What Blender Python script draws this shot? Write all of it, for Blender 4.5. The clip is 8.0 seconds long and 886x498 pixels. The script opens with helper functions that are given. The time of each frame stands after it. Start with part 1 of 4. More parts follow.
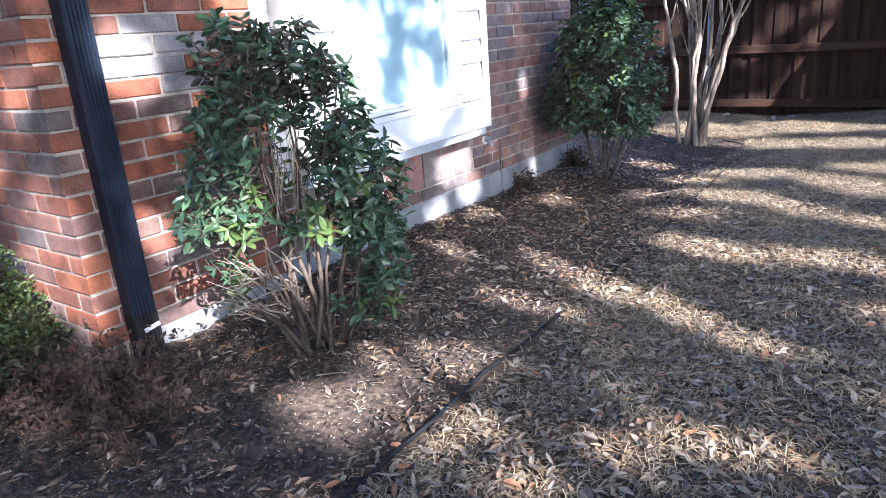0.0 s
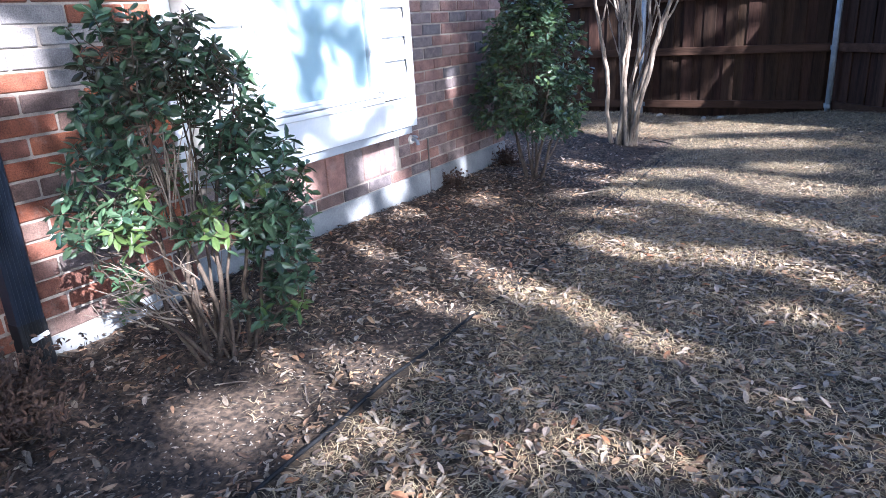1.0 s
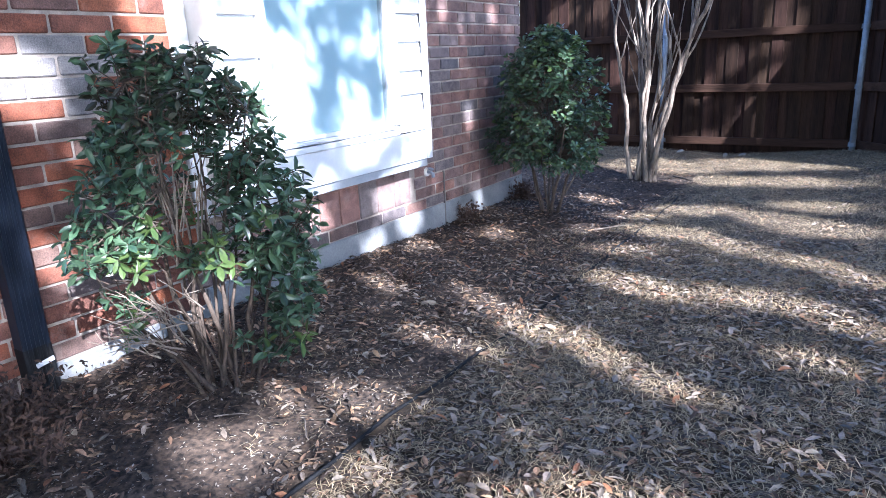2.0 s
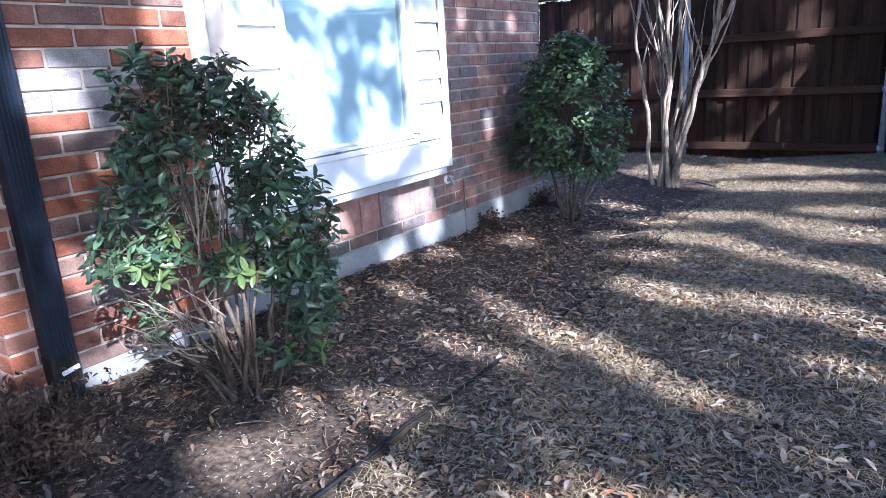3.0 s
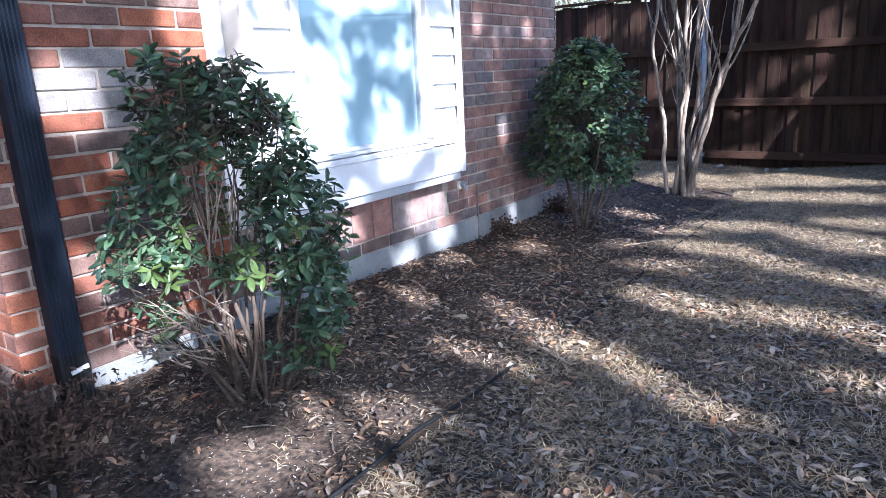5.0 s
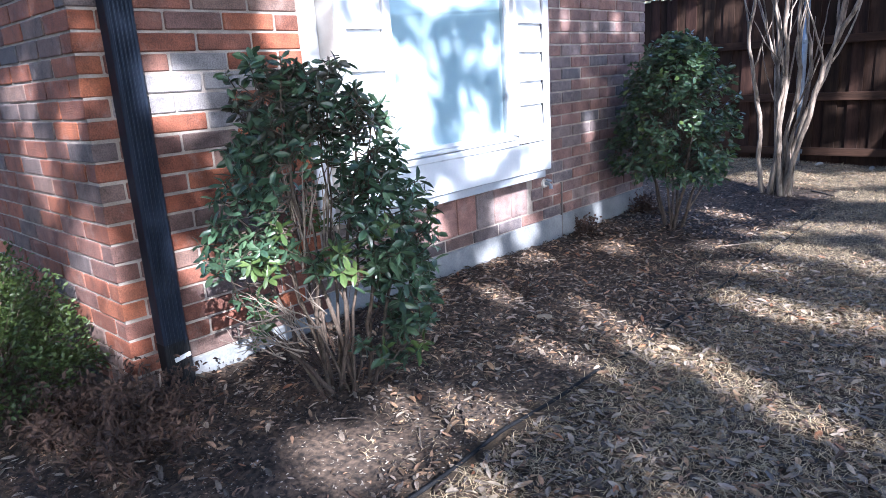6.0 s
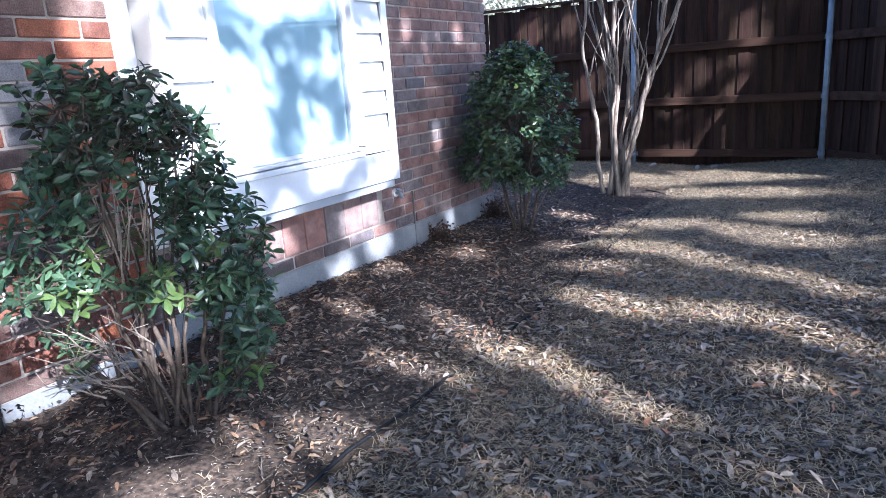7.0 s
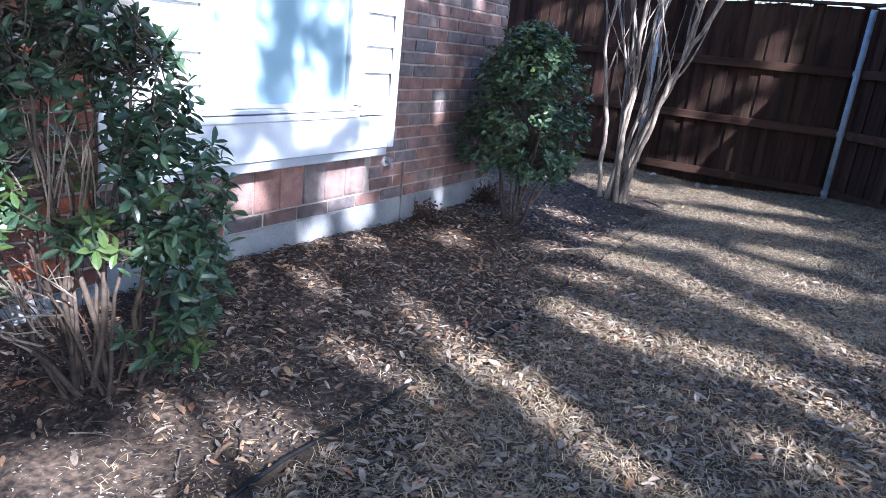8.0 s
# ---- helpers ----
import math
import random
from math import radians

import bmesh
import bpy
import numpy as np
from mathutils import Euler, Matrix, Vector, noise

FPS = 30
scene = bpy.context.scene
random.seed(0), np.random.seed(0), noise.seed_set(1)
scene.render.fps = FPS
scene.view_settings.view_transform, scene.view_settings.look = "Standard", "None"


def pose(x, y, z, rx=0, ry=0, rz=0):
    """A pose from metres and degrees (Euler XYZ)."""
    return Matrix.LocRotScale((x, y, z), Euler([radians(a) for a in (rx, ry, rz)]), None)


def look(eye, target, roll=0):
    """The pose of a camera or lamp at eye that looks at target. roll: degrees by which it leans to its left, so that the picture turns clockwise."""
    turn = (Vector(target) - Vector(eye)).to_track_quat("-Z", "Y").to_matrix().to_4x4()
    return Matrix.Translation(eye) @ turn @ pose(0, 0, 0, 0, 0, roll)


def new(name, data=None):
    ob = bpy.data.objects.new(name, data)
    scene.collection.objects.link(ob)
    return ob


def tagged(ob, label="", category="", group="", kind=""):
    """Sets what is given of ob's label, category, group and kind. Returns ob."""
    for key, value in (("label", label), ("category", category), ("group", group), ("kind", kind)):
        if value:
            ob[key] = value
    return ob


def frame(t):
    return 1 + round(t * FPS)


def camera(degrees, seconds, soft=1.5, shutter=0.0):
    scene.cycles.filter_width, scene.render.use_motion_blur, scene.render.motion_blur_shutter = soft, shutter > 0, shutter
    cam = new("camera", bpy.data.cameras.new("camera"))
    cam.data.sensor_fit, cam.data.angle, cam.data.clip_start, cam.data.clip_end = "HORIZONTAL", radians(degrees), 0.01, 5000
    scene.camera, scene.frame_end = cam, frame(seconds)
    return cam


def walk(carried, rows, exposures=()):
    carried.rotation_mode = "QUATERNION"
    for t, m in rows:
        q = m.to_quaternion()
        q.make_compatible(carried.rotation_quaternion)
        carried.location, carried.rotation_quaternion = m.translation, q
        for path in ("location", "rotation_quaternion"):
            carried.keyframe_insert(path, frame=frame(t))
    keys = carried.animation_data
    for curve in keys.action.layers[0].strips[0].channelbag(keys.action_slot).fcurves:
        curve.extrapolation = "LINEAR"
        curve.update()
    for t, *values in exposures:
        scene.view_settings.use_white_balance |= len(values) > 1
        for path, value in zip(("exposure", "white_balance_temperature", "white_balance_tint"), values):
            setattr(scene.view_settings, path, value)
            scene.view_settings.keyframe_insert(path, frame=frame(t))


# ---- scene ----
cam = camera(66.7, 8.0, soft=0.62)
PATH = [
    (0, (0.458, -0.209, 1.152), (-0.667, 1.323, 0.528), -4.4),
    (0.5, (0.489, -0.184, 1.14), (-0.527, 1.42, 0.511), -3.4),
    (1, (0.565, -0.064, 1.133), (-0.44, 1.543, 0.497), -3.5),
    (1.5, (0.615, 0.003, 1.135), (-0.373, 1.641, 0.554), -3.0),
    (2, (0.594, -0.01, 1.137), (-0.475, 1.59, 0.59), -2.7),
    (2.2, (0.583, -0.015, 1.135), (-0.524, 1.56, 0.592), -2.9),
    (3.3, (0.605, 0.002, 1.127), (-0.513, 1.58, 0.628), -3.7),
    (3.5, (0.6, 0.004, 1.133), (-0.507, 1.598, 0.648), -3.7),
    (4, (0.605, 0.023, 1.126), (-0.468, 1.642, 0.651), -4.4),
    (4.2, (0.601, 0.025, 1.122), (-0.468, 1.648, 0.648), -4.3),
    (5.3, (0.58, 0.012, 1.127), (-0.605, 1.54, 0.619), -2.5),
    (5.5, (0.57, 0.004, 1.132), (-0.631, 1.521, 0.626), -2.6),
    (6, (0.556, -0.008, 1.138), (-0.775, 1.398, 0.638), -3.6),
    (6.5, (0.579, 0.026, 1.136), (-0.679, 1.502, 0.65), -5.8),
    (7, (0.613, 0.105, 1.122), (-0.417, 1.747, 0.627), -4.1),
    (7.5, (0.558, 0.201, 1.104), (-0.368, 1.898, 0.592), -2.0),
    (8, (0.412, 0.369, 1.12), (-0.545, 2.027, 0.54), 6.1),
]
walk(cam, [(t, look(eye, target, roll)) for t, eye, target, roll in PATH], exposures=((0.0, 2.42, 5320.0, 17.0), (1.0, 2.34, 5170.0, 17.0), (2.0, 2.29, 5020.0, 17.0), (3.5, 2.11, 4980.0, 17.0), (5.5, 2.08, 5120.0, 17.0), (6.0, 2.06, 5160.0, 17.0), (7.0, 2.06, 4980.0, 17.0), (8.0, 2.05, 4980.0, 17.0)))

# ---- light ----
SUN_AZ, SUN_EL = 27.0, 33.0          # sun stands off the +x axis towards -y
SUN = Vector((math.cos(radians(SUN_EL)) * math.cos(radians(SUN_AZ)), -math.cos(radians(SUN_EL)) * math.sin(radians(SUN_AZ)), math.sin(radians(SUN_EL))))
world = bpy.data.worlds.new("sky")
scene.world = world
world.use_nodes = True
wn = world.node_tree
sky = wn.nodes.new("ShaderNodeTexSky")
sky.sky_type, sky.sun_disc = "NISHITA", False
sky.sun_elevation, sky.sun_rotation = radians(SUN_EL), math.atan2(SUN.x, SUN.y)
wn.links.new(sky.outputs[0], wn.nodes["Background"].inputs[0])
wn.nodes["Background"].inputs[1].default_value = 0.15
sun_data = bpy.data.lights.new("sun", "SUN")
sun_data.energy, sun_data.angle, sun_data.color = 5.6, radians(0.53), (1.0, 0.92, 0.79)
sun_lamp = new("sun", sun_data)
sun_lamp.matrix_world = look(SUN * 30, (0, 0, 0))

# ---- materials ----
def material(name, low, high, scale=8.0, rough=0.8, bump=0.2, fine=120.0, metal=0.0, random_by="", spread=0.25, coat=0.0, stretch=(1, 1, 1), hue=0.0, through_light=0.0, fine_amount=0.35, shine=0.5):
    """Two tones mixed by a coarse and a fine noise at world size, with relief; random_by: 'object' or 'island' varies each piece."""
    m = bpy.data.materials.new(name)
    m.use_nodes = True
    t, b = m.node_tree, m.node_tree.nodes["Principled BSDF"]
    geo = t.nodes.new("ShaderNodeNewGeometry")
    mp = t.nodes.new("ShaderNodeMapping")
    mp.inputs["Scale"].default_value = stretch
    t.links.new(geo.outputs["Position"], mp.inputs["Vector"])
    n1, n2 = t.nodes.new("ShaderNodeTexNoise"), t.nodes.new("ShaderNodeTexNoise")
    for n, s in ((n1, scale), (n2, fine)):
        n.inputs["Scale"].default_value, n.inputs["Detail"].default_value = s, 6.0
        t.links.new(mp.outputs[0], n.inputs["Vector"])
    mix = t.nodes.new("ShaderNodeMix")
    mix.data_type = "FLOAT"
    mix.inputs[0].default_value = fine_amount
    t.links.new(n1.outputs["Fac"], mix.inputs[2])
    t.links.new(n2.outputs["Fac"], mix.inputs[3])
    ramp = t.nodes.new("ShaderNodeValToRGB")
    ramp.color_ramp.elements[0].position, ramp.color_ramp.elements[1].position = 0.34, 0.66
    ramp.color_ramp.elements[0].color, ramp.color_ramp.elements[1].color = (*low, 1), (*high, 1)
    t.links.new(mix.outputs[0], ramp.inputs[0])
    out = ramp.outputs[0]
    if random_by:
        if random_by == "object":
            rnd = t.nodes.new("ShaderNodeObjectInfo").outputs["Random"]
        else:
            rnd = geo.outputs["Random Per Island"]
        hsv = t.nodes.new("ShaderNodeHueSaturation")
        mr = t.nodes.new("ShaderNodeMapRange")
        mr.inputs[3].default_value, mr.inputs[4].default_value = 1 - spread, 1 + spread
        t.links.new(rnd, mr.inputs[0])
        t.links.new(mr.outputs[0], hsv.inputs["Value"])
        if hue:
            wh = t.nodes.new("ShaderNodeTexWhiteNoise")
            wh.noise_dimensions = "1D"
            t.links.new(rnd, wh.inputs["W"])
            mh = t.nodes.new("ShaderNodeMapRange")
            mh.inputs[3].default_value, mh.inputs[4].default_value = 0.5 - hue, 0.5 + hue
            t.links.new(wh.outputs["Value"], mh.inputs[0])
            t.links.new(mh.outputs[0], hsv.inputs["Hue"])
        t.links.new(out, hsv.inputs["Color"])
        out = hsv.outputs[0]
    t.links.new(out, b.inputs["Base Color"])
    b.inputs["Roughness"].default_value, b.inputs["Metallic"].default_value = rough, metal
    b.inputs["Coat Weight"].default_value = coat
    b.inputs["Specular IOR Level"].default_value = shine
    if bump:
        bp = t.nodes.new("ShaderNodeBump")
        bp.inputs["Strength"].default_value, bp.inputs["Distance"].default_value = bump, 0.01
        t.links.new(mix.outputs[0], bp.inputs["Height"])
        t.links.new(bp.outputs[0], b.inputs["Normal"])
    if through_light:
        tr = t.nodes.new("ShaderNodeBsdfTranslucent")
        t.links.new(out, tr.inputs["Color"])
        ms = t.nodes.new("ShaderNodeMixShader")
        ms.inputs[0].default_value = through_light
        t.links.new(b.outputs[0], ms.inputs[1])
        t.links.new(tr.outputs[0], ms.inputs[2])
        t.links.new(ms.outputs[0], t.nodes["Material Output"].inputs["Surface"])
    return m


def brick_material(name, gain=1.0, pale=0.0, brown=False):
    """Fired clay: each brick takes its own tone between orange-red, dark red, brown and grey-violet, with lime smears."""
    m = material(name, (0.46, 0.45, 0.46), (1.34, 1.28, 1.24), 15, 0.88, 1.0, 190, fine_amount=0.5)
    t, b = m.node_tree, m.node_tree.nodes["Principled BSDF"]
    base = b.inputs["Base Color"].links[0].from_socket
    info = t.nodes.new("ShaderNodeObjectInfo").outputs["Random"] if "joined" not in name else t.nodes.new("ShaderNodeNewGeometry").outputs["Random Per Island"]
    r = t.nodes.new("ShaderNodeValToRGB")
    r.color_ramp.interpolation = "LINEAR"
    stops = ((0.0, (0.12, 0.05, 0.034)), (0.2, (0.24, 0.076, 0.036)), (0.4, (0.135, 0.08, 0.068)), (0.55, (0.28, 0.09, 0.038)), (0.7, (0.115, 0.082, 0.074)), (0.85, (0.17, 0.105, 0.082)), (1.0, (0.095, 0.085, 0.088)))
    # dulled brown tones: haze over the far bricks is put into their colour
    if brown:
        stops = ((0.0, (0.13, 0.082, 0.072)), (0.2, (0.185, 0.104, 0.086)), (0.4, (0.16, 0.112, 0.106)), (0.55, (0.2, 0.108, 0.084)), (0.7, (0.145, 0.116, 0.115)), (0.85, (0.185, 0.14, 0.128)), (1.0, (0.085, 0.082, 0.09)))
    while len(r.color_ramp.elements) < len(stops):
        r.color_ramp.elements.new(0.5)
    for e, (p, c) in zip(r.color_ramp.elements, stops):
        e.position, e.color = p, (*[q * gain + pale for q in c], 1)
    t.links.new(info, r.inputs[0])
    mul = t.nodes.new("ShaderNodeMix")
    mul.data_type, mul.blend_type = "RGBA", "MULTIPLY"
    mul.inputs[0].default_value = 1.0
    t.links.new(r.outputs[0], mul.inputs[6])
    t.links.new(base, mul.inputs[7])
    geo = t.nodes.new("ShaderNodeNewGeometry")
    n = t.nodes.new("ShaderNodeTexNoise")
    n.inputs["Scale"].default_value, n.inputs["Detail"].default_value, n.inputs["Roughness"].default_value = 9.0, 8.0, 0.72
    t.links.new(geo.outputs["Position"], n.inputs["Vector"])
    lr = t.nodes.new("ShaderNodeValToRGB")
    lr.color_ramp.elements[0].position, lr.color_ramp.elements[1].position = 0.54, 0.8
    lr.color_ramp.elements[1].color = (0.36, 0.36, 0.36, 1)
    t.links.new(n.outputs["Fac"], lr.inputs[0])
    lime = t.nodes.new("ShaderNodeMix")
    lime.data_type = "RGBA"
    lime.inputs[7].default_value = (0.42, 0.35, 0.3, 1)
    t.links.new(lr.outputs[0], lime.inputs[0])
    t.links.new(mul.outputs[2], lime.inputs[6])
    t.links.new(lime.outputs[2], b.inputs["Base Color"])
    return m


M_BRICK_PALE = brick_material("pale_brick_clay", 0.8, 0.1)
M_BRICK, M_BRICK_JOINED = brick_material("brick_clay"), brick_material("brick_clay_joined")
M_BRICK_HAZED, M_BRICK_HAZED_JOINED = brick_material("hazed_brick_clay", 1.2, brown=True), brick_material("hazed_brick_clay_joined", 1.2, brown=True)
M_BRICK_GREY = material("pale_grey_brick_clay", (0.125, 0.113, 0.11), (0.29, 0.264, 0.25), 15, 0.88, 0.8, 190, fine_amount=0.5)
M_MORTAR = material("mortar", (0.2, 0.165, 0.138), (0.39, 0.335, 0.285), 14, 0.95, 0.5, 200)
M_CONCRETE = material("concrete", (0.13, 0.135, 0.14), (0.25, 0.25, 0.245), 5, 0.9, 0.4, 90)
M_WHITE = material("white_paint", (0.62, 0.63, 0.645), (0.71, 0.71, 0.715), 4, 0.45, 0.05, 60)
M_CREAM = material("cream_paint_and_shade", (0.62, 0.58, 0.52), (0.7, 0.66, 0.6), 4, 0.5, 0.05, 60)
M_GREYTRIM = material("grey_flashing", (0.3, 0.32, 0.35), (0.4, 0.415, 0.43), 5, 0.5, 0.05, 60)
M_BLIND = material("white_blind", (0.55, 0.59, 0.62), (0.62, 0.655, 0.685), 3, 0.7, 0.0, 40)
M_DARKMETAL = material("dark_painted_metal", (0.007, 0.01, 0.018), (0.016, 0.022, 0.036), 9, 0.48, 0.05, 80, shine=0.18)
M_BLACK = material("black_plastic", (0.008, 0.008, 0.009), (0.018, 0.018, 0.019), 20, 0.75, 0.1, 120, shine=0.2)
M_FENCE = material("stained_cedar", (0.0115, 0.007, 0.0053), (0.05, 0.027, 0.018), 3.0, 0.85, 0.35, 26, shine=0.12, random_by="object", spread=0.35, stretch=(5, 5, 0.35), hue=0.012)
M_RAIL = material("stained_rail", (0.02, 0.0115, 0.008), (0.064, 0.034, 0.022), 3.0, 0.85, 0.3, 26, shine=0.12, random_by="object", spread=0.2, stretch=(0.35, 5, 5))
M_STEEL = material("galvanised_steel", (0.16, 0.18, 0.21), (0.24, 0.27, 0.31), 14, 0.5, 0.05, 120, metal=0.2)
M_SOIL = material("soil", (0.012, 0.0085, 0.0065), (0.05, 0.036, 0.027), 6, 0.95, 0.8, 140)
M_HOLLY = material("holly_leaf", (0.027, 0.054, 0.031), (0.074, 0.12, 0.06), 14, 0.33, 0.06, 90, random_by="island", spread=0.45, hue=0.02, through_light=0.15)
M_HOLLY_NEW_LIT = material("new_and_lit_leaf", (0.05, 0.086, 0.024), (0.104, 0.145, 0.044), 14, 0.32, 0.06, 90, random_by="island", spread=0.3, through_light=0.3)
M_HOLLY_TOP = material("bronze_leaf", (0.03, 0.038, 0.024), (0.065, 0.058, 0.036), 14, 0.35, 0.06, 90, random_by="island", spread=0.4, through_light=0.15)
M_PALELEAF = material("pale_leaf", (0.13, 0.13, 0.07), (0.32, 0.3, 0.2), 4, 0.6, 0.0, 40, random_by="island", spread=0.4, through_light=0.3)
M_BOX = material("fine_leaf", (0.024, 0.045, 0.01), (0.09, 0.125, 0.032), 10, 0.45, 0.05, 90, random_by="island", spread=0.45, through_light=0.25)
M_TWIG = material("grey_twig", (0.028, 0.019, 0.013), (0.115, 0.083, 0.06), 25, 0.9, 0.4, 160)
M_DRYTWIG = material("dry_twig", (0.024, 0.0135, 0.009), (0.095, 0.053, 0.034), 25, 0.9, 0.3, 160, random_by="island", spread=0.4)
M_MYRTLE = material("smooth_bark", (0.06, 0.042, 0.03), (0.36, 0.29, 0.225), 15, 0.75, 0.6, 60, stretch=(2.2, 2.2, 0.45), fine_amount=0.2)
M_OAKBARK = material("oak_bark", (0.05, 0.04, 0.03), (0.16, 0.13, 0.1), 9, 0.95, 0.8, 40, stretch=(2, 2, 0.5))
M_LITTER = material("dry_leaf", (0.085, 0.046, 0.025), (0.32, 0.205, 0.118), 22, 0.6, 0.3, 160, random_by="island", spread=0.8, hue=0.008, through_light=0.1)
M_LITTER_GREY = material("weathered_leaf", (0.1, 0.078, 0.058), (0.33, 0.262, 0.198), 22, 0.45, 0.15, 160, random_by="island", spread=0.7, hue=0.01, through_light=0.1)
M_LITTER_RUST = material("rust_leaf", (0.16, 0.06, 0.025), (0.36, 0.17, 0.08), 22, 0.6, 0.3, 160, random_by="island", spread=0.5, through_light=0.15)
M_LITTER_DARK = material("rotting_leaf", (0.016, 0.0095, 0.006), (0.075, 0.044, 0.027), 22, 0.65, 0.3, 160, random_by="island", spread=0.6)
M_STRAW = material("dormant_grass", (0.2, 0.15, 0.085), (0.5, 0.4, 0.25), 6, 0.8, 0.0, 60, random_by="island", spread=0.45, through_light=0.2)
M_CAULK = material("caulk", (0.1, 0.085, 0.078), (0.17, 0.15, 0.14), 20, 0.8, 0.1, 90)
M_BLUE = material("blue_tape", (0.03, 0.12, 0.35), (0.05, 0.2, 0.5), 20, 0.5, 0.05, 90)
M_DEADTWIG = material("dead_twig", (0.12, 0.092, 0.07), (0.33, 0.265, 0.205), 25, 0.9, 0.3, 160)
M_CHIP = material("pale_chip", (0.16, 0.13, 0.1), (0.42, 0.36, 0.29), 20, 0.85, 0.3, 120, random_by="island", spread=0.6)
M_TANLEAF = material("tan_leaf_lump", (0.2, 0.155, 0.11), (0.36, 0.29, 0.21), 20, 0.9, 0.4, 120)
M_STONE = material("pale_stone", (0.35, 0.33, 0.3), (0.55, 0.52, 0.48), 20, 0.9, 0.4, 120)
M_OAKLEAF = material("oak_leaf", (0.02, 0.045, 0.012), (0.05, 0.09, 0.025), 4, 0.5, 0.0, 40, random_by="island", spread=0.3, through_light=0.1)


def ground_material():
    """Dark bed soil beside the house, tan thatch on the lawn; the two meet raggedly along the edging."""
    m = material("ground", (0.016, 0.011, 0.007), (0.1, 0.068, 0.038), 3.2, 0.95, 0.9, 95, fine_amount=0.6)
    t, b = m.node_tree, m.node_tree.nodes["Principled BSDF"]
    lawn = b.inputs["Base Color"].links[0].from_socket
    geo = t.nodes.new("ShaderNodeNewGeometry")
    sep = t.nodes.new("ShaderNodeSeparateXYZ")
    t.links.new(geo.outputs["Position"], sep.inputs[0])
    n = t.nodes.new("ShaderNodeTexNoise")
    n.inputs["Scale"].default_value, n.inputs["Detail"].default_value = 2.4, 7.0
    t.links.new(geo.outputs["Position"], n.inputs["Vector"])
    ma = t.nodes.new("ShaderNodeMath")
    ma.operation = "MULTIPLY_ADD"
    ma.inputs[1].default_value = 0.5
    t.links.new(n.outputs["Fac"], ma.inputs[0])
    t.links.new(sep.outputs["X"], ma.inputs[2])
    behind = t.nodes.new("ShaderNodeMapRange")
    behind.inputs[1].default_value, behind.inputs[2].default_value, behind.inputs[4].default_value = 6.65, 7.15, 2.5
    t.links.new(sep.outputs["Y"], behind.inputs[0])
    both = t.nodes.new("ShaderNodeMath")
    t.links.new(ma.outputs[0], both.inputs[0])
    t.links.new(behind.outputs[0], both.inputs[1])
    edge = t.nodes.new("ShaderNodeMapRange")
    edge.inputs[1].default_value, edge.inputs[2].default_value = -0.56, -0.4
    t.links.new(both.outputs[0], edge.inputs[0])
    n2 = t.nodes.new("ShaderNodeTexNoise")
    n2.inputs["Scale"].default_value, n2.inputs["Detail"].default_value = 45.0, 8.0
    t.links.new(geo.outputs["Position"], n2.inputs["Vector"])
    soil = t.nodes.new("ShaderNodeValToRGB")
    soil.color_ramp.elements[0].position, soil.color_ramp.elements[1].position = 0.35, 0.72
    soil.color_ramp.elements[0].color, soil.color_ramp.elements[1].color = (0.0125, 0.0077, 0.0047, 1), (0.14, 0.094, 0.063, 1)
    t.links.new(n2.outputs["Fac"], soil.inputs[0])
    mx = t.nodes.new("ShaderNodeMix")
    mx.data_type = "RGBA"
    t.links.new(edge.outputs[0], mx.inputs[0])
    t.links.new(soil.outputs[0], mx.inputs[6])
    t.links.new(lawn, mx.inputs[7])
    t.links.new(mx.outputs[2], b.inputs["Base Color"])
    return m


M_GROUND = ground_material()


def glass_material():
    m = bpy.data.materials.new("window_glass")
    m.use_nodes = True
    t = m.node_tree
    t.nodes.remove(t.nodes["Principled BSDF"])
    clear, gloss, fres, mx, pw = (t.nodes.new("ShaderNode" + k) for k in ("BsdfTransparent", "BsdfGlossy", "LayerWeight", "MixShader", "Math"))
    clear.inputs[0].default_value = (0.86, 0.93, 0.95, 1)
    gloss.inputs["Roughness"].default_value = 0.03
    pw.operation = "MULTIPLY_ADD"
    pw.inputs[1].default_value, pw.inputs[2].default_value = 0.2, 0.02
    fres.inputs["Blend"].default_value = 0.25
    t.links.new(fres.outputs["Facing"], pw.inputs[0])
    t.links.new(pw.outputs[0], mx.inputs[0])
    t.links.new(clear.outputs[0], mx.inputs[1])
    t.links.new(gloss.outputs[0], mx.inputs[2])
    t.links.new(mx.outputs[0], t.nodes["Material Output"].inputs["Surface"])
    return m


M_GLASS = glass_material()


# ---- builders ----
def finish(name, bm, mat, parent=None, label="", smooth=False, kind=""):
    me = bpy.data.meshes.new(name)
    bm.to_mesh(me)
    bm.free()
    me.materials.append(mat)
    if smooth:
        for p in me.polygons:
            p.use_smooth = True
    ob = new(name, me)
    ob.parent = parent
    if label or kind:
        tagged(ob, label, kind=kind)
    return ob


def part(name, bm, mat, parent, label="", smooth=False, kind=""):
    return finish(name, bm, mat, parent, label, smooth, kind)


def from_arrays(name, verts, faces, mats, parent=None, index=None):
    me = bpy.data.meshes.new(name)
    me.from_pydata([tuple(v) for v in verts], [], [tuple(f) for f in faces])
    for m in (mats if isinstance(mats, (list, tuple)) else [mats]):
        me.materials.append(m)
    if index is not None:
        me.polygons.foreach_set("material_index", np.asarray(index, dtype=np.int32))
    me.update()
    ob = new(name, me)
    ob.parent = parent
    return ob


def thing(name, label, category, at=(0, 0, 0), group="", kind=""):
    ob = new(name)
    ob.location = at
    ob.empty_display_size = 0.1
    return tagged(ob, label, category, group, kind)


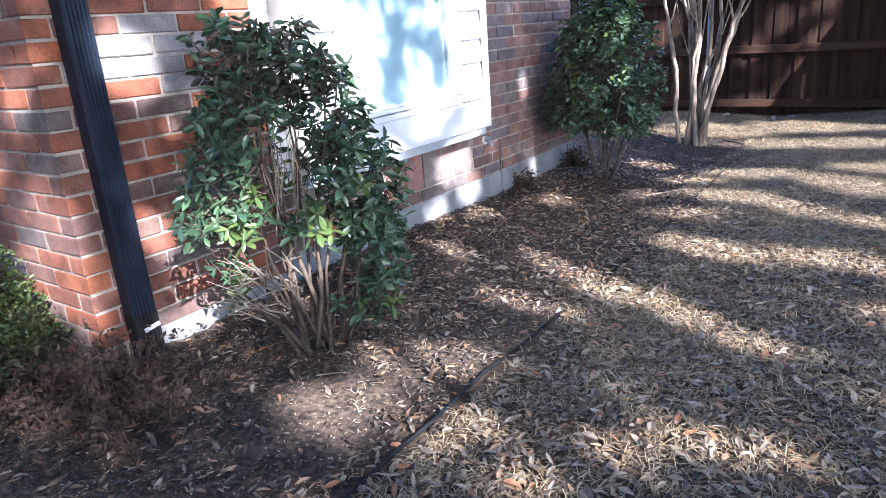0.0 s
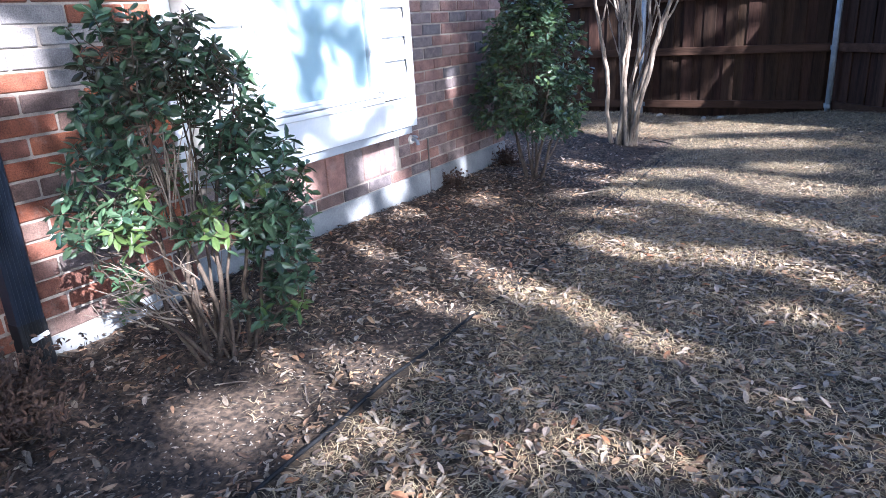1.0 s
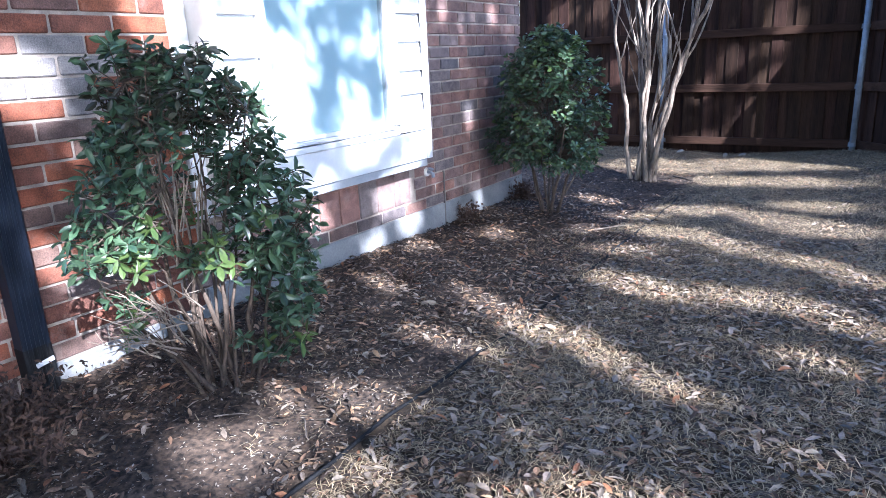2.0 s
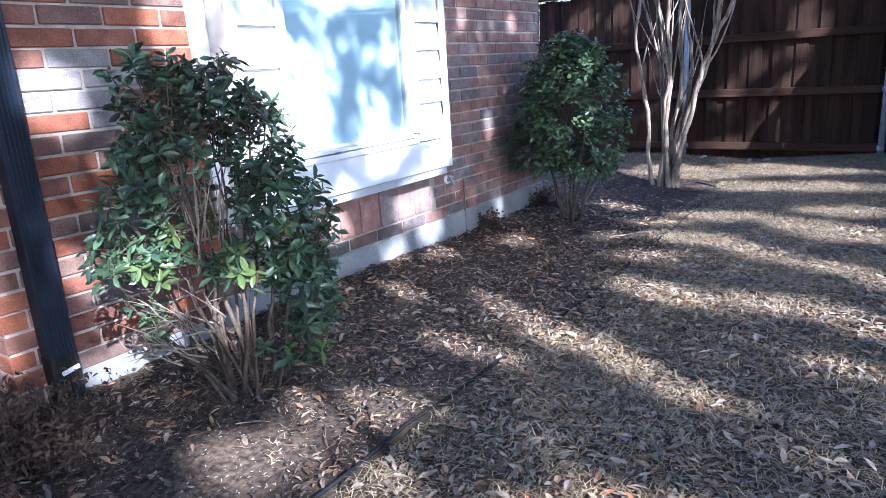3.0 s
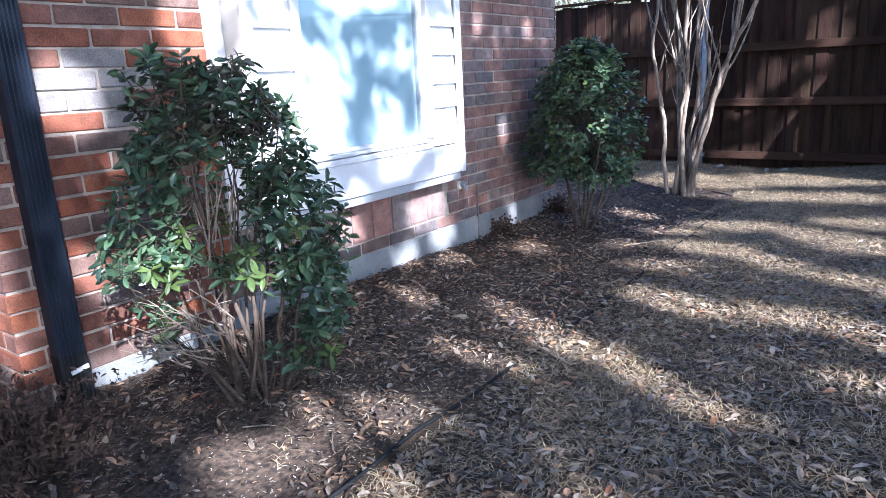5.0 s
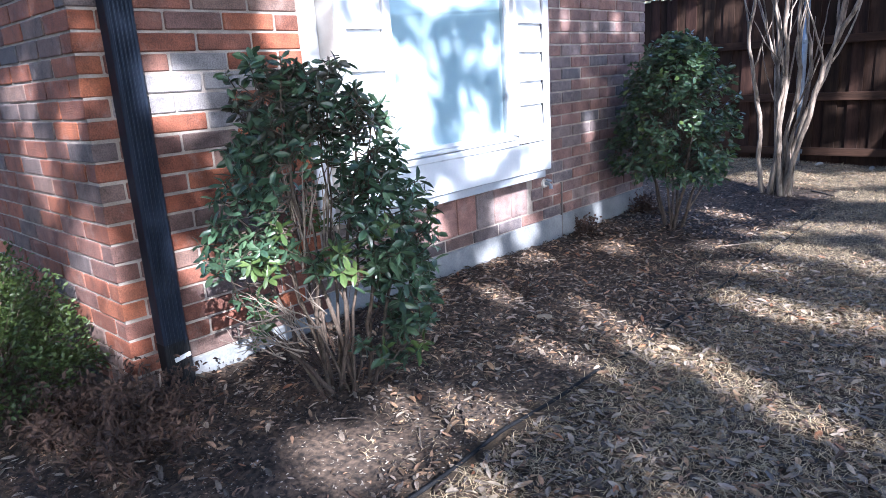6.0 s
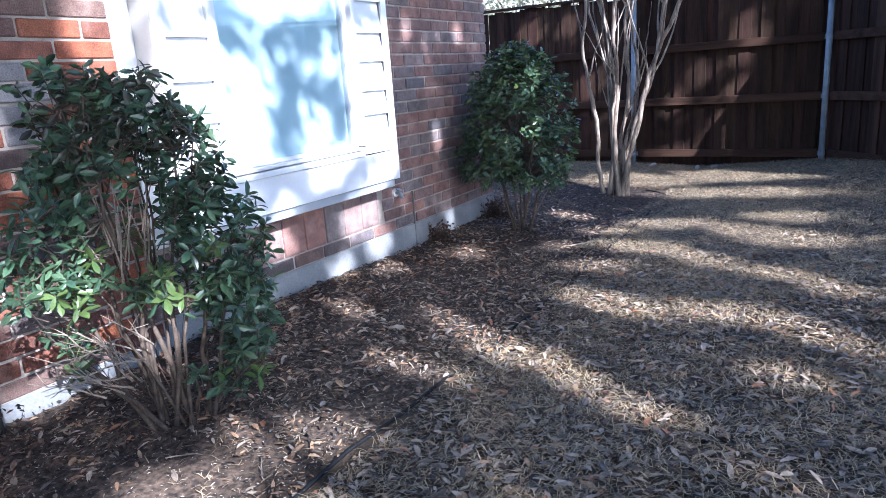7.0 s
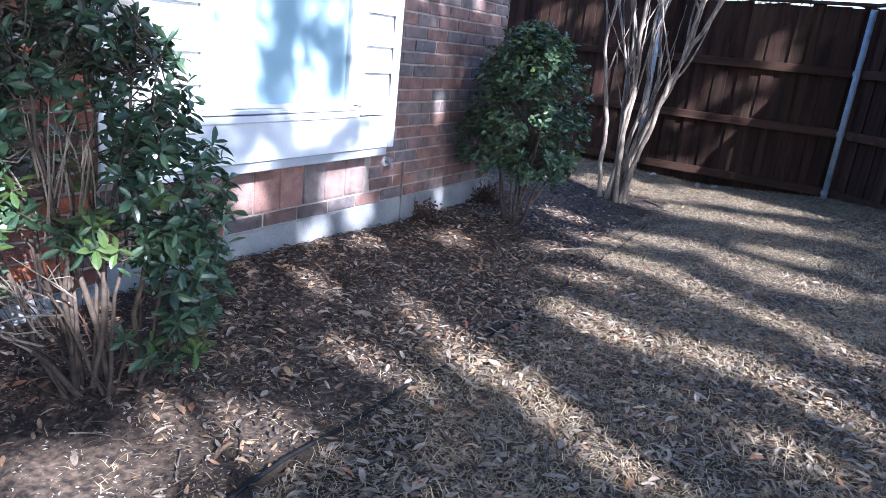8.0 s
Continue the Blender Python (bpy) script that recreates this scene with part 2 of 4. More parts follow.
def add_box(bm, x0, x1, y0, y1, z0, z1, bevel=0.0):
    r = bmesh.ops.create_cube(bm, size=1.0, matrix=Matrix.LocRotScale(((x0 + x1) / 2, (y0 + y1) / 2, (z0 + z1) / 2), None, (abs(x1 - x0), abs(y1 - y0), abs(z1 - z0))))
    if bevel:
        vs = set(r["verts"])
        es = [e for e in bm.edges if e.verts[0] in vs and e.verts[1] in vs]
        bmesh.ops.bevel(bm, geom=es, offset=bevel, segments=1, affect="EDGES")
    return bm


def box(x0, x1, y0, y1, z0, z1, bevel=0.0):
    return add_box(bmesh.new(), x0, x1, y0, y1, z0, z1, bevel)


def add_tube(bm, pts, radii, sides=6):
    """A tapered tube along points."""
    rings = []
    for k, (p, r) in enumerate(zip(pts, radii)):
        p = Vector(p)
        d = (Vector(pts[min(k + 1, len(pts) - 1)]) - Vector(pts[max(k - 1, 0)])).normalized()
        u = d.cross(Vector((0.31, 0.87, 0.38))).normalized()
        v = d.cross(u)
        rings.append([bm.verts.new(p + r * (math.cos(2 * math.pi * i / sides) * u + math.sin(2 * math.pi * i / sides) * v)) for i in range(sides)])
    for a, b in zip(rings, rings[1:]):
        for i in range(sides):
            bm.faces.new((a[i], a[(i + 1) % sides], b[(i + 1) % sides], b[i]))
    bm.faces.new(rings[0][::-1])
    bm.faces.new(rings[-1])


def wander(rng, start, way, length, steps, bend=0.25, lift=0.0):
    """Points of a crooked shoot from start."""
    p, d = Vector(start), Vector(way).normalized()
    pts = [p.copy()]
    for _ in range(steps):
        d = (d + Vector((rng.uniform(-bend, bend), rng.uniform(-bend, bend), rng.uniform(-bend, bend) + lift))).normalized()
        p = p + d * (length / steps)
        pts.append(p.copy())
    return pts


def leaf_arrays(rng, centres, ways, lengths, widths, fold=0.25, droop=0.25, flat=0.0, outline=((0.3, 0.42), (0.65, 0.5))):
    """Folded pointed leaves of six faces along ways; returns vertices and faces."""
    n = len(centres)
    ways = ways / np.linalg.norm(ways, axis=1, keepdims=True)
    ref = rng.normal(size=(n, 3))
    if flat:
        ref = ref * (1 - flat) + np.array((0, 0, 1.0))
    side = np.cross(ways, ref)
    side /= np.linalg.norm(side, axis=1, keepdims=True)
    up = np.cross(side, ways)
    flip = np.where(up[:, 2:3] < 0, -1.0, 1.0)
    up, side = up * flip, side * flip
    L, W = lengths[:, None], widths[:, None]
    rows = []
    for f, w in ((0.0, 0.0), *outline, (1.0, 0.0)):
        mid = centres + ways * L * f - up * (L * droop * f * f * 0.5)
        if w == 0.0:
            rows.append(mid)
        else:
            rows += [mid + side * W * w + up * W * fold * w, mid, mid - side * W * w + up * W * fold * w]
    v = np.stack(rows, axis=1).reshape(-1, 3)
    k = len(outline)
    e, last = 3 * k + 1, 3 * k - 2
    base = (np.arange(n) * (3 * k + 2))[:, None]
    tri = np.array([[0, 2, 1], [0, 3, 2], [last, e, last + 1], [last + 1, e, last + 2]])
    quad = np.array([q for j in range(k - 1) for q in ([3 * j + 1, 3 * j + 2, 3 * j + 5, 3 * j + 4], [3 * j + 2, 3 * j + 3, 3 * j + 6, 3 * j + 5])])
    faces = [tuple(r) for r in (base + tri.reshape(1, -1)).reshape(-1, 3)] + [tuple(r) for r in (base + quad.reshape(1, -1)).reshape(-1, 4)]
    return v, faces


def ground_z(x, y):
    """Height of the ground: a shallow hollow along the bed, a fall towards the fence."""
    x, y = np.asarray(x, float), np.asarray(y, float)
    z = np.where(x > -1.05, 0.02 + 0.07 * np.minimum(x, 2.5), -0.0535 + 0.05 * np.minimum(-1.05 - x, 1.0))
    z = z - 0.024 * np.clip((2.2 - y) / 0.6, 0, 1) * np.clip((-1.2 - x) / 0.5, 0, 1)
    return z - 0.018 * np.clip(y - 3.0, 0, 8) + 0.012 * np.sin(2.1 * x + 0.7 * y) * np.sin(1.7 * y - 0.6 * x)


def gz(x, y):
    return float(ground_z(x, y))


# ---- ground ----
def build_ground():
    xs = np.concatenate([[-400, -60, -15], np.arange(-6, 6.01, 0.06), [15, 60, 400]])
    ys = np.concatenate([[-400, -60, -12], np.arange(-3, 10.01, 0.06), [20, 70, 400]])
    rng = np.random.default_rng(5)
    X, Y = np.meshgrid(xs, ys)
    Z = ground_z(np.clip(X, -6, 6), np.clip(Y, -3, 10)) + rng.normal(0, 0.006, X.shape) * (np.abs(X) < 6)
    v = np.stack([X, Y, Z], -1).reshape(-1, 3)
    w = len(xs)
    i = (np.arange(len(ys) - 1)[:, None] * w + np.arange(w - 1)[None, :]).reshape(-1)
    f = np.stack([i, i + 1, i + w + 1, i + w], 1)
    ob = from_arrays("ground", v, f, M_GROUND)
    for p in ob.data.polygons:
        p.use_smooth = True
    return tagged(ob, "dry lawn of dormant grass beside a dark soil bed", "ground", kind="structure")


build_ground()

# ---- house ----
WX, CORNER_Y, FAR_Y, WALL_TOP = -2.04, 0.925, 5.22, 2.9
COURSE, MODULE, JOINT, PLINTH = 0.0772, 0.249, 0.011, 0.128
WIN_Y0, WIN_Y1, WIN_Z0, WIN_Z1 = 1.985, 3.65, 0.51, 2.25
MX = WX - 0.007      # mortar face
STEP_Y = 1.9         # the brickwork steps down one course on this side, two at the corner


def build_walls():
    bm = bmesh.new()
    add_box(bm, MX - 0.22, MX, CORNER_Y + 0.007, WIN_Y0 + 0.06, PLINTH, WALL_TOP)
    add_box(bm, MX - 0.22, MX, CORNER_Y + 0.171, STEP_Y - 0.002, PLINTH - COURSE, PLINTH - 0.001)
    add_box(bm, MX - 0.22, MX, CORNER_Y + 0.007, CORNER_Y + 0.169, PLINTH - 2 * COURSE, PLINTH - 0.001)
    add_box(bm, MX - 0.22, MX, WIN_Y1 - 0.06, FAR_Y - 0.007, PLINTH, WALL_TOP)
    add_box(bm, MX - 0.22, MX, WIN_Y0 + 0.06, WIN_Y1 - 0.06, PLINTH, WIN_Z0 + 0.04)
    add_box(bm, MX - 0.22, MX, WIN_Y0 + 0.06, WIN_Y1 - 0.06, WIN_Z1 - 0.04, WALL_TOP)
    east = tagged(finish("wall_east", bm, M_MORTAR), "red brick house wall with pale mortar joints", "wall", kind="structure")
    south = tagged(finish("wall_south", box(-7.0, MX - 0.222, CORNER_Y + 0.007, CORNER_Y + 0.22, PLINTH - 2 * COURSE, WALL_TOP), M_MORTAR), "red brick side wall of the house", "wall", kind="structure")
    north = tagged(finish("wall_north", box(-7.0, MX - 0.222, FAR_Y - 0.22, FAR_Y - 0.007, PLINTH, WALL_TOP), M_MORTAR), "red brick rear wall of the house", "wall", kind="structure")
    bm = bmesh.new()
    add_box(bm, -7.0, WX + 0.004, STEP_Y, FAR_Y + 0.004, -0.4, PLINTH, 0.006)
    add_box(bm, -7.0, WX + 0.003, CORNER_Y + 0.17, STEP_Y - 0.001, -0.4, PLINTH - COURSE, 0.006)
    add_box(bm, -7.0, WX - 0.012, CORNER_Y + 0.012, CORNER_Y + 0.169, -0.4, PLINTH - 2 * COURSE, 0.006)
    tagged(finish("foundation", bm, M_CONCRETE), "grey concrete house foundation below the brickwork", "foundation", kind="structure")
    bm = bmesh.new()
    add_box(bm, -7.4, WX + 0.35, CORNER_Y - 0.35, FAR_Y + 0.35, WALL_TOP, WALL_TOP + 0.16)
    tagged(finish("roof_eave", bm, M_WHITE), "white boxed eave above the brick walls", "roof", kind="structure")
    tagged(finish("wall_inner", box(-3.2, -3.1, 1.2, 4.9, -0.2, WALL_TOP - 0.01), M_CREAM), "plain inner wall behind the window", "wall", kind="structure")
    return east, south, north


wall_east, wall_south, wall_north = build_walls()


# ---- window box ----
def build_window():
    win = thing("window_1", "white projecting window with shingled side panels and a pale blind", "window", (WX, (WIN_Y0 + WIN_Y1) / 2, WIN_Z0), kind="structure")
    inv = Matrix.Translation(-Vector(win.location))

    def p(name, bm, mat, parent=win, label=""):
        bm.transform(inv)
        return part(name, bm, mat, parent, label)
    FX = -1.90
    gy0, gy1, gz0 = 2.335, 3.245, 0.775
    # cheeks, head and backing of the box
    # near side: the cream, warmer than the white far side, carries its shade
    p("side_panel", box(WX - 0.05, FX - 0.012, WIN_Y0, WIN_Y0 + 0.03, WIN_Z0, WIN_Z1, 0.002), M_CREAM, label="cream side of the window box, its shade put into the colour")
    p("side_panel", box(WX - 0.05, FX - 0.012, WIN_Y1 - 0.03, WIN_Y1, WIN_Z0, WIN_Z1, 0.002), M_WHITE)
    p("head", box(WX - 0.05, FX, WIN_Y0 + 0.031, WIN_Y1 - 0.031, WIN_Z1 - 0.2, WIN_Z1, 0.003), M_WHITE)
    p("bottom", box(WX - 0.05, FX - 0.013, WIN_Y0 + 0.031, WIN_Y1 - 0.031, WIN_Z0, WIN_Z0 + 0.03), M_WHITE)
    p("flashing", box(WX - 0.02, FX - 0.02, WIN_Y0 + 0.015, WIN_Y1 - 0.03, WIN_Z0 - 0.05, WIN_Z0 - 0.002, 0.003), M_GREYTRIM, label="grey flashing under the box")
    p("wall_trim", box(WX - 0.01, WX + 0.012, WIN_Y0 - 0.09, WIN_Y0 - 0.002, WIN_Z0 - 0.05, WIN_Z1, 0.003), M_WHITE, label="flat white trim against the brick")
    # corner boards and apron
    p("corner_board", box(FX - 0.011, FX + 0.004, WIN_Y0, WIN_Y0 + 0.055, WIN_Z0, WIN_Z1 - 0.2, 0.002), M_WHITE)
    p("corner_board", box(FX - 0.011, FX + 0.004, WIN_Y1 - 0.055, WIN_Y1, WIN_Z0, WIN_Z1 - 0.2, 0.002), M_WHITE)
    p("apron", box(FX - 0.03, FX - 0.002, WIN_Y0 + 0.056, WIN_Y1 - 0.056, WIN_Z0 + 0.002, 0.692, 0.002), M_WHITE)
    p("apron_moulding", box(FX - 0.03, FX + 0.012, WIN_Y0 + 0.1, gy1 + 0.06, 0.694, 0.726, 0.004), M_WHITE)
    p("sill", box(FX - 0.05, FX + 0.008, gy0 - 0.06, gy1 + 0.05, 0.732, 0.752, 0.004), M_WHITE)
    # shingle boards of the two side columns, each lapping the one below
    for y0, y1, edges in ((WIN_Y0 + 0.057, gy0 - 0.062, (0.7, 0.86, 0.99, 1.175, 1.365, 1.56, 1.75, 1.94, 2.05)), (gy1 + 0.092, WIN_Y1 - 0.057, (0.7, 0.93, 1.07, 1.24, 1.403, 1.58, 1.76, 1.93, 2.05))):
        for k, (a, b) in enumerate(zip(edges, edges[1:])):
            bm = bmesh.new()
            add_box(bm, FX - 0.05, FX - 0.002, y0 + 0.001, y1 - 0.001, a + 0.001, b + (0.012 if b < 2 else 0))
            for v in bm.verts:
                if v.co.x > FX - 0.03 and v.co.z > a + 0.05:
                    v.co.x -= 0.024
            p("shingle", bm, M_WHITE)
    # casing of two steps, sash, pane and blind
    for k, (w, proud) in enumerate(((0.03, 0.004), (0.026, -0.008))):
        o = 0.058 - 0.031 * k
        for y0, y1, z0, z1 in ((gy0 - o, gy0 - o + w, 0.755, 2.04), (gy1 + o - w + 0.03 * (1 - k), gy1 + o + 0.03 * (1 - k), 0.755, 2.04)):
            p("casing", box(FX - 0.045, FX + proud, y0, y1, z0, z1, 0.003), M_WHITE)
    p("sash", box(FX - 0.06, FX - 0.014, gy0, gy1, 0.754, gz0, 0.003), M_WHITE)
    p("glazing_bead", box(FX - 0.06, FX - 0.02, gy1 - 0.012, gy1, gz0 + 0.001, 2.04), M_GREYTRIM, label="grey screen bead")
    pane = p("pane", box(FX - 0.034, FX - 0.030, gy0, gy1 - 0.013, gz0 - 0.004, 2.045), M_GLASS, label="clear window pane")
    pane.visible_shadow = False
    blind = tagged(finish("roller_blind", box(FX - 0.052, FX - 0.05, gy0 - 0.005, gy1 - 0.008, gz0 - 0.01, 2.045), M_BLIND), "plain white blind drawn down behind the window pane", "blind")
    return win


build_window()


# ---- downspout ----
def build_downspout():
    y0, y1, x0, x1 = 1.03, 1.13, WX + 0.004, WX + 0.075
    sp = thing("downspout", "dark ribbed metal downspout fixed beside the brick corner", "downspout", (WX, 1.08, 0.0))
    inv = Matrix.Translation(-Vector(sp.location))
    prof = [(x0, y0), (x1 - 0.006, y0), (x1, y0 + 0.006)]
    n = 5
    for k in range(n):
        a = y0 + 0.012 + k * (y1 - y0 - 0.024) / n
        d = (y1 - y0 - 0.024) / n
        prof += [(x1, a + d * 0.15), (x1 - 0.005, a + d * 0.35), (x1 - 0.005, a + d * 0.65), (x1, a + d * 0.85)]
    prof += [(x1, y1 - 0.006), (x1 - 0.006, y1), (x0, y1)]

    def run(z0, z1, grow=0.0, kick=0.0):
        bm = bmesh.new()
        cx, cy = (x0 + x1) / 2, (y0 + y1) / 2
        lo = [bm.verts.new((cx + (x - cx) * (1 + grow) + kick, cy + (y - cy) * (1 + grow), z0)) for x, y in prof]
        hi = [bm.verts.new((cx + (x - cx) * (1 + grow), cy + (y - cy) * (1 + grow), z1)) for x, y in prof]
        for i in range(len(prof)):
            j = (i + 1) % len(prof)
            bm.faces.new((lo[i], lo[j], hi[j], hi[i]))
        bm.faces.new(lo[::-1])
        bm.faces.new(hi)
        bm.transform(inv)
        return bm
    part("pipe", run(0.14, WALL_TOP - 0.002), M_DARKMETAL, sp)
    part("lower_pipe", run(-0.08, 0.17, 0.03, 0.012), M_BLACK, sp, "black lower end of the pipe")
    bm = box(x1 + 0.008, x1 + 0.016, y0 + 0.026, y1 - 0.006, 0.098, 0.116, 0.002)
    bm.transform(Matrix.Translation((0, 1.08, 0.107)) @ Matrix.Rotation(radians(9), 4, "X") @ Matrix.Translation((0, -1.08, -0.107)))
    bm.transform(inv)
    part("clip", bm, M_WHITE, sp, "small white fixing clip")
    bm = box(x0 - 0.002, x1 + 0.004, y0 - 0.004, y1 + 0.004, 1.9, 1.94, 0.002)
    bm.transform(inv)
    part("strap", bm, M_DARKMETAL, sp)


build_downspout()


# ---- spigot and wall joint ----
def build_spigot():
    sp = thing("wall_spigot", "small round pale hose spigot on the brick wall", "spigot", (WX, 3.77, 0.385))
    bm = bmesh.new()
    bmesh.ops.create_cone(bm, cap_ends=True, segments=20, radius1=0.032, radius2=0.028, depth=0.012, matrix=pose(0.007, 0, 0, 0, 90, 0))
    part("escutcheon", bm, M_STONE, sp, smooth=False)
    bm = bmesh.new()
    add_tube(bm, [(0.01, 0, 0), (0.04, 0, 0), (0.055, 0, -0.012), (0.058, 0, -0.035)], [0.011, 0.011, 0.012, 0.013], 10)
    part("spout", bm, M_STEEL, sp)
    bm = bmesh.new()
    bmesh.ops.create_cone(bm, cap_ends=True, segments=12, radius1=0.02, radius2=0.02, depth=0.008, matrix=pose(0.04, 0, 0.022, 0, 20, 0))
    part("handle", bm, M_STEEL, sp)


build_spigot()
bm_joint = box(WX - 0.012, WX + 0.0065, 3.977, 3.987, -0.1, 0.36)
tagged(finish("control_joint", bm_joint, M_CAULK), "dark caulked vertical movement joint in the wall", "joint", kind="structure")

# ---- fence ----
FY, FENCE_TOP, CX = 8.72, 1.90, 0.30


def build_fence(name, start, way, length, label, lights_side=-1):
    """A board fence from start along way: pickets in two layers, three rails, steel posts on the garden side."""
    ang = math.degrees(math.atan2(way[1], way[0]))
    f = thing(name, label, "fence", (start[0], start[1], 0.0))
    f.rotation_euler = (0, 0, radians(ang))
    rng = random.Random(len(name))
    n = int(math.ceil(length / 0.118))
    shared = []
    for k in range(4):
        bm = box(-0.068 + 0.002 * k, 0.068 - 0.001 * k, -0.008, 0.008, -0.03, FENCE_TOP, 0.0025)
        me = bpy.data.meshes.new("picket")
        bm.to_mesh(me)
        bm.free()
        me.materials.append(M_FENCE)
        shared.append(me)
    for k in range(n):
        ob = new("picket", shared[rng.randrange(4)])
        ob.parent = f
        u = 0.07 + k * 0.118
        ob.location = (u, 0.012 + (0.018 if k % 2 else 0.0) + rng.uniform(-0.001, 0.001), rng.uniform(-0.02, 0.012))
        ob.rotation_euler = (rng.uniform(-0.006, 0.006), rng.uniform(-0.005, 0.005), 0)
    for z in (0.01, 0.635, 1.255):
        part("rail", box(-0.02, length, -0.037, 0.001, z - 0.045, z + 0.045, 0.003), M_RAIL, f)
    part("top_cap", box(-0.03, length, -0.03, 0.05, FENCE_TOP + 0.012, FENCE_TOP + 0.045, 0.003), M_RAIL, f)
    part("kickboard", box(0, length, 0.041, 0.06, -0.3, 0.0, 0.003), M_FENCE, f)
    return f


def add_post(f, u, label=""):
    bm = bmesh.new()
    add_tube(bm, [(u, -0.07, -0.4), (u, -0.07, FENCE_TOP - 0.02)], [0.031, 0.031], 18)
    post = part("post", bm, M_STEEL, f, label or "galvanised round steel fence post", smooth=True)
    for z in (0.01, 0.635, 1.255):
        bm = bmesh.new()
        add_box(bm, u - 0.045, u + 0.045, -0.043, -0.038, z - 0.025, z + 0.025, 0.002)
        add_tube(bm, [(u, -0.07, z - 0.02), (u, -0.07, z + 0.02)], [0.035, 0.035], 18)
        part("bracket", bm, M_STEEL, post)


fence_back = build_fence("board_fence", (-6.3, FY), (1, 0), 6.3 + CX, "dark stained cedar board fence with rails and steel posts")
add_post(fence_back, 6.3 - 1.80)
add_post(fence_back, 6.3 - 4.1)
add_post(fence_back, 6.3 + CX - 0.02)
fence_side = build_fence("board_fence", (CX - 0.11, FY + 0.115), (0.69, -0.72), 6.0, "dark stained cedar board fence angled towards the lawn")
add_post(fence_side, 2.4)
add_post(fence_side, 4.8)
bm_tape = box(1.45, 1.52, -0.0385, -0.0372, 1.235, 1.285)
part("tape", bm_tape, M_BLUE, fence_side, "scrap of blue tape on the rail")


# ---- plants ----
HOLLY_EDGE = ((0.18, 0.26), (0.4, 0.44), (0.48, 0.4), (0.64, 0.5), (0.72, 0.42), (0.87, 0.27))


# leafy masses of the near shrub: along the bed's slant, towards the lawn, height; their half sizes; shoots
HOLLY_LOBES = ((-0.21, 0.02, 1.16, 0.09, 0.14, 0.14, 38), (-0.1, -0.06, 1.18, 0.08, 0.13, 0.1, 18), (-0.29, 0.04, 0.8, 0.12, 0.18, 0.19, 56), (-0.3, 0.12, 0.64, 0.13, 0.15, 0.1, 30),
               (0.03, -0.02, 1.13, 0.11, 0.16, 0.15, 58), (0.14, 0.0, 0.96, 0.11, 0.17, 0.16, 56), (0.21, 0.04, 0.67, 0.14, 0.2, 0.2, 96), (0.24, 0.04, 0.42, 0.12, 0.18, 0.17, 60),
               (0.02, 0.14, 0.58, 0.12, 0.1, 0.06, 16), (-0.33, 0.06, 0.39, 0.07, 0.09, 0.08, 9), (0.2, 0.1, 0.19, 0.12, 0.11, 0.06, 12), (-0.1, -0.16, 0.85, 0.16, 0.1, 0.22, 24), (-0.08, 0.04, 1.0, 0.14, 0.13, 0.07, 14), (-0.2, 0.0, 1.0, 0.11, 0.13, 0.08, 16))


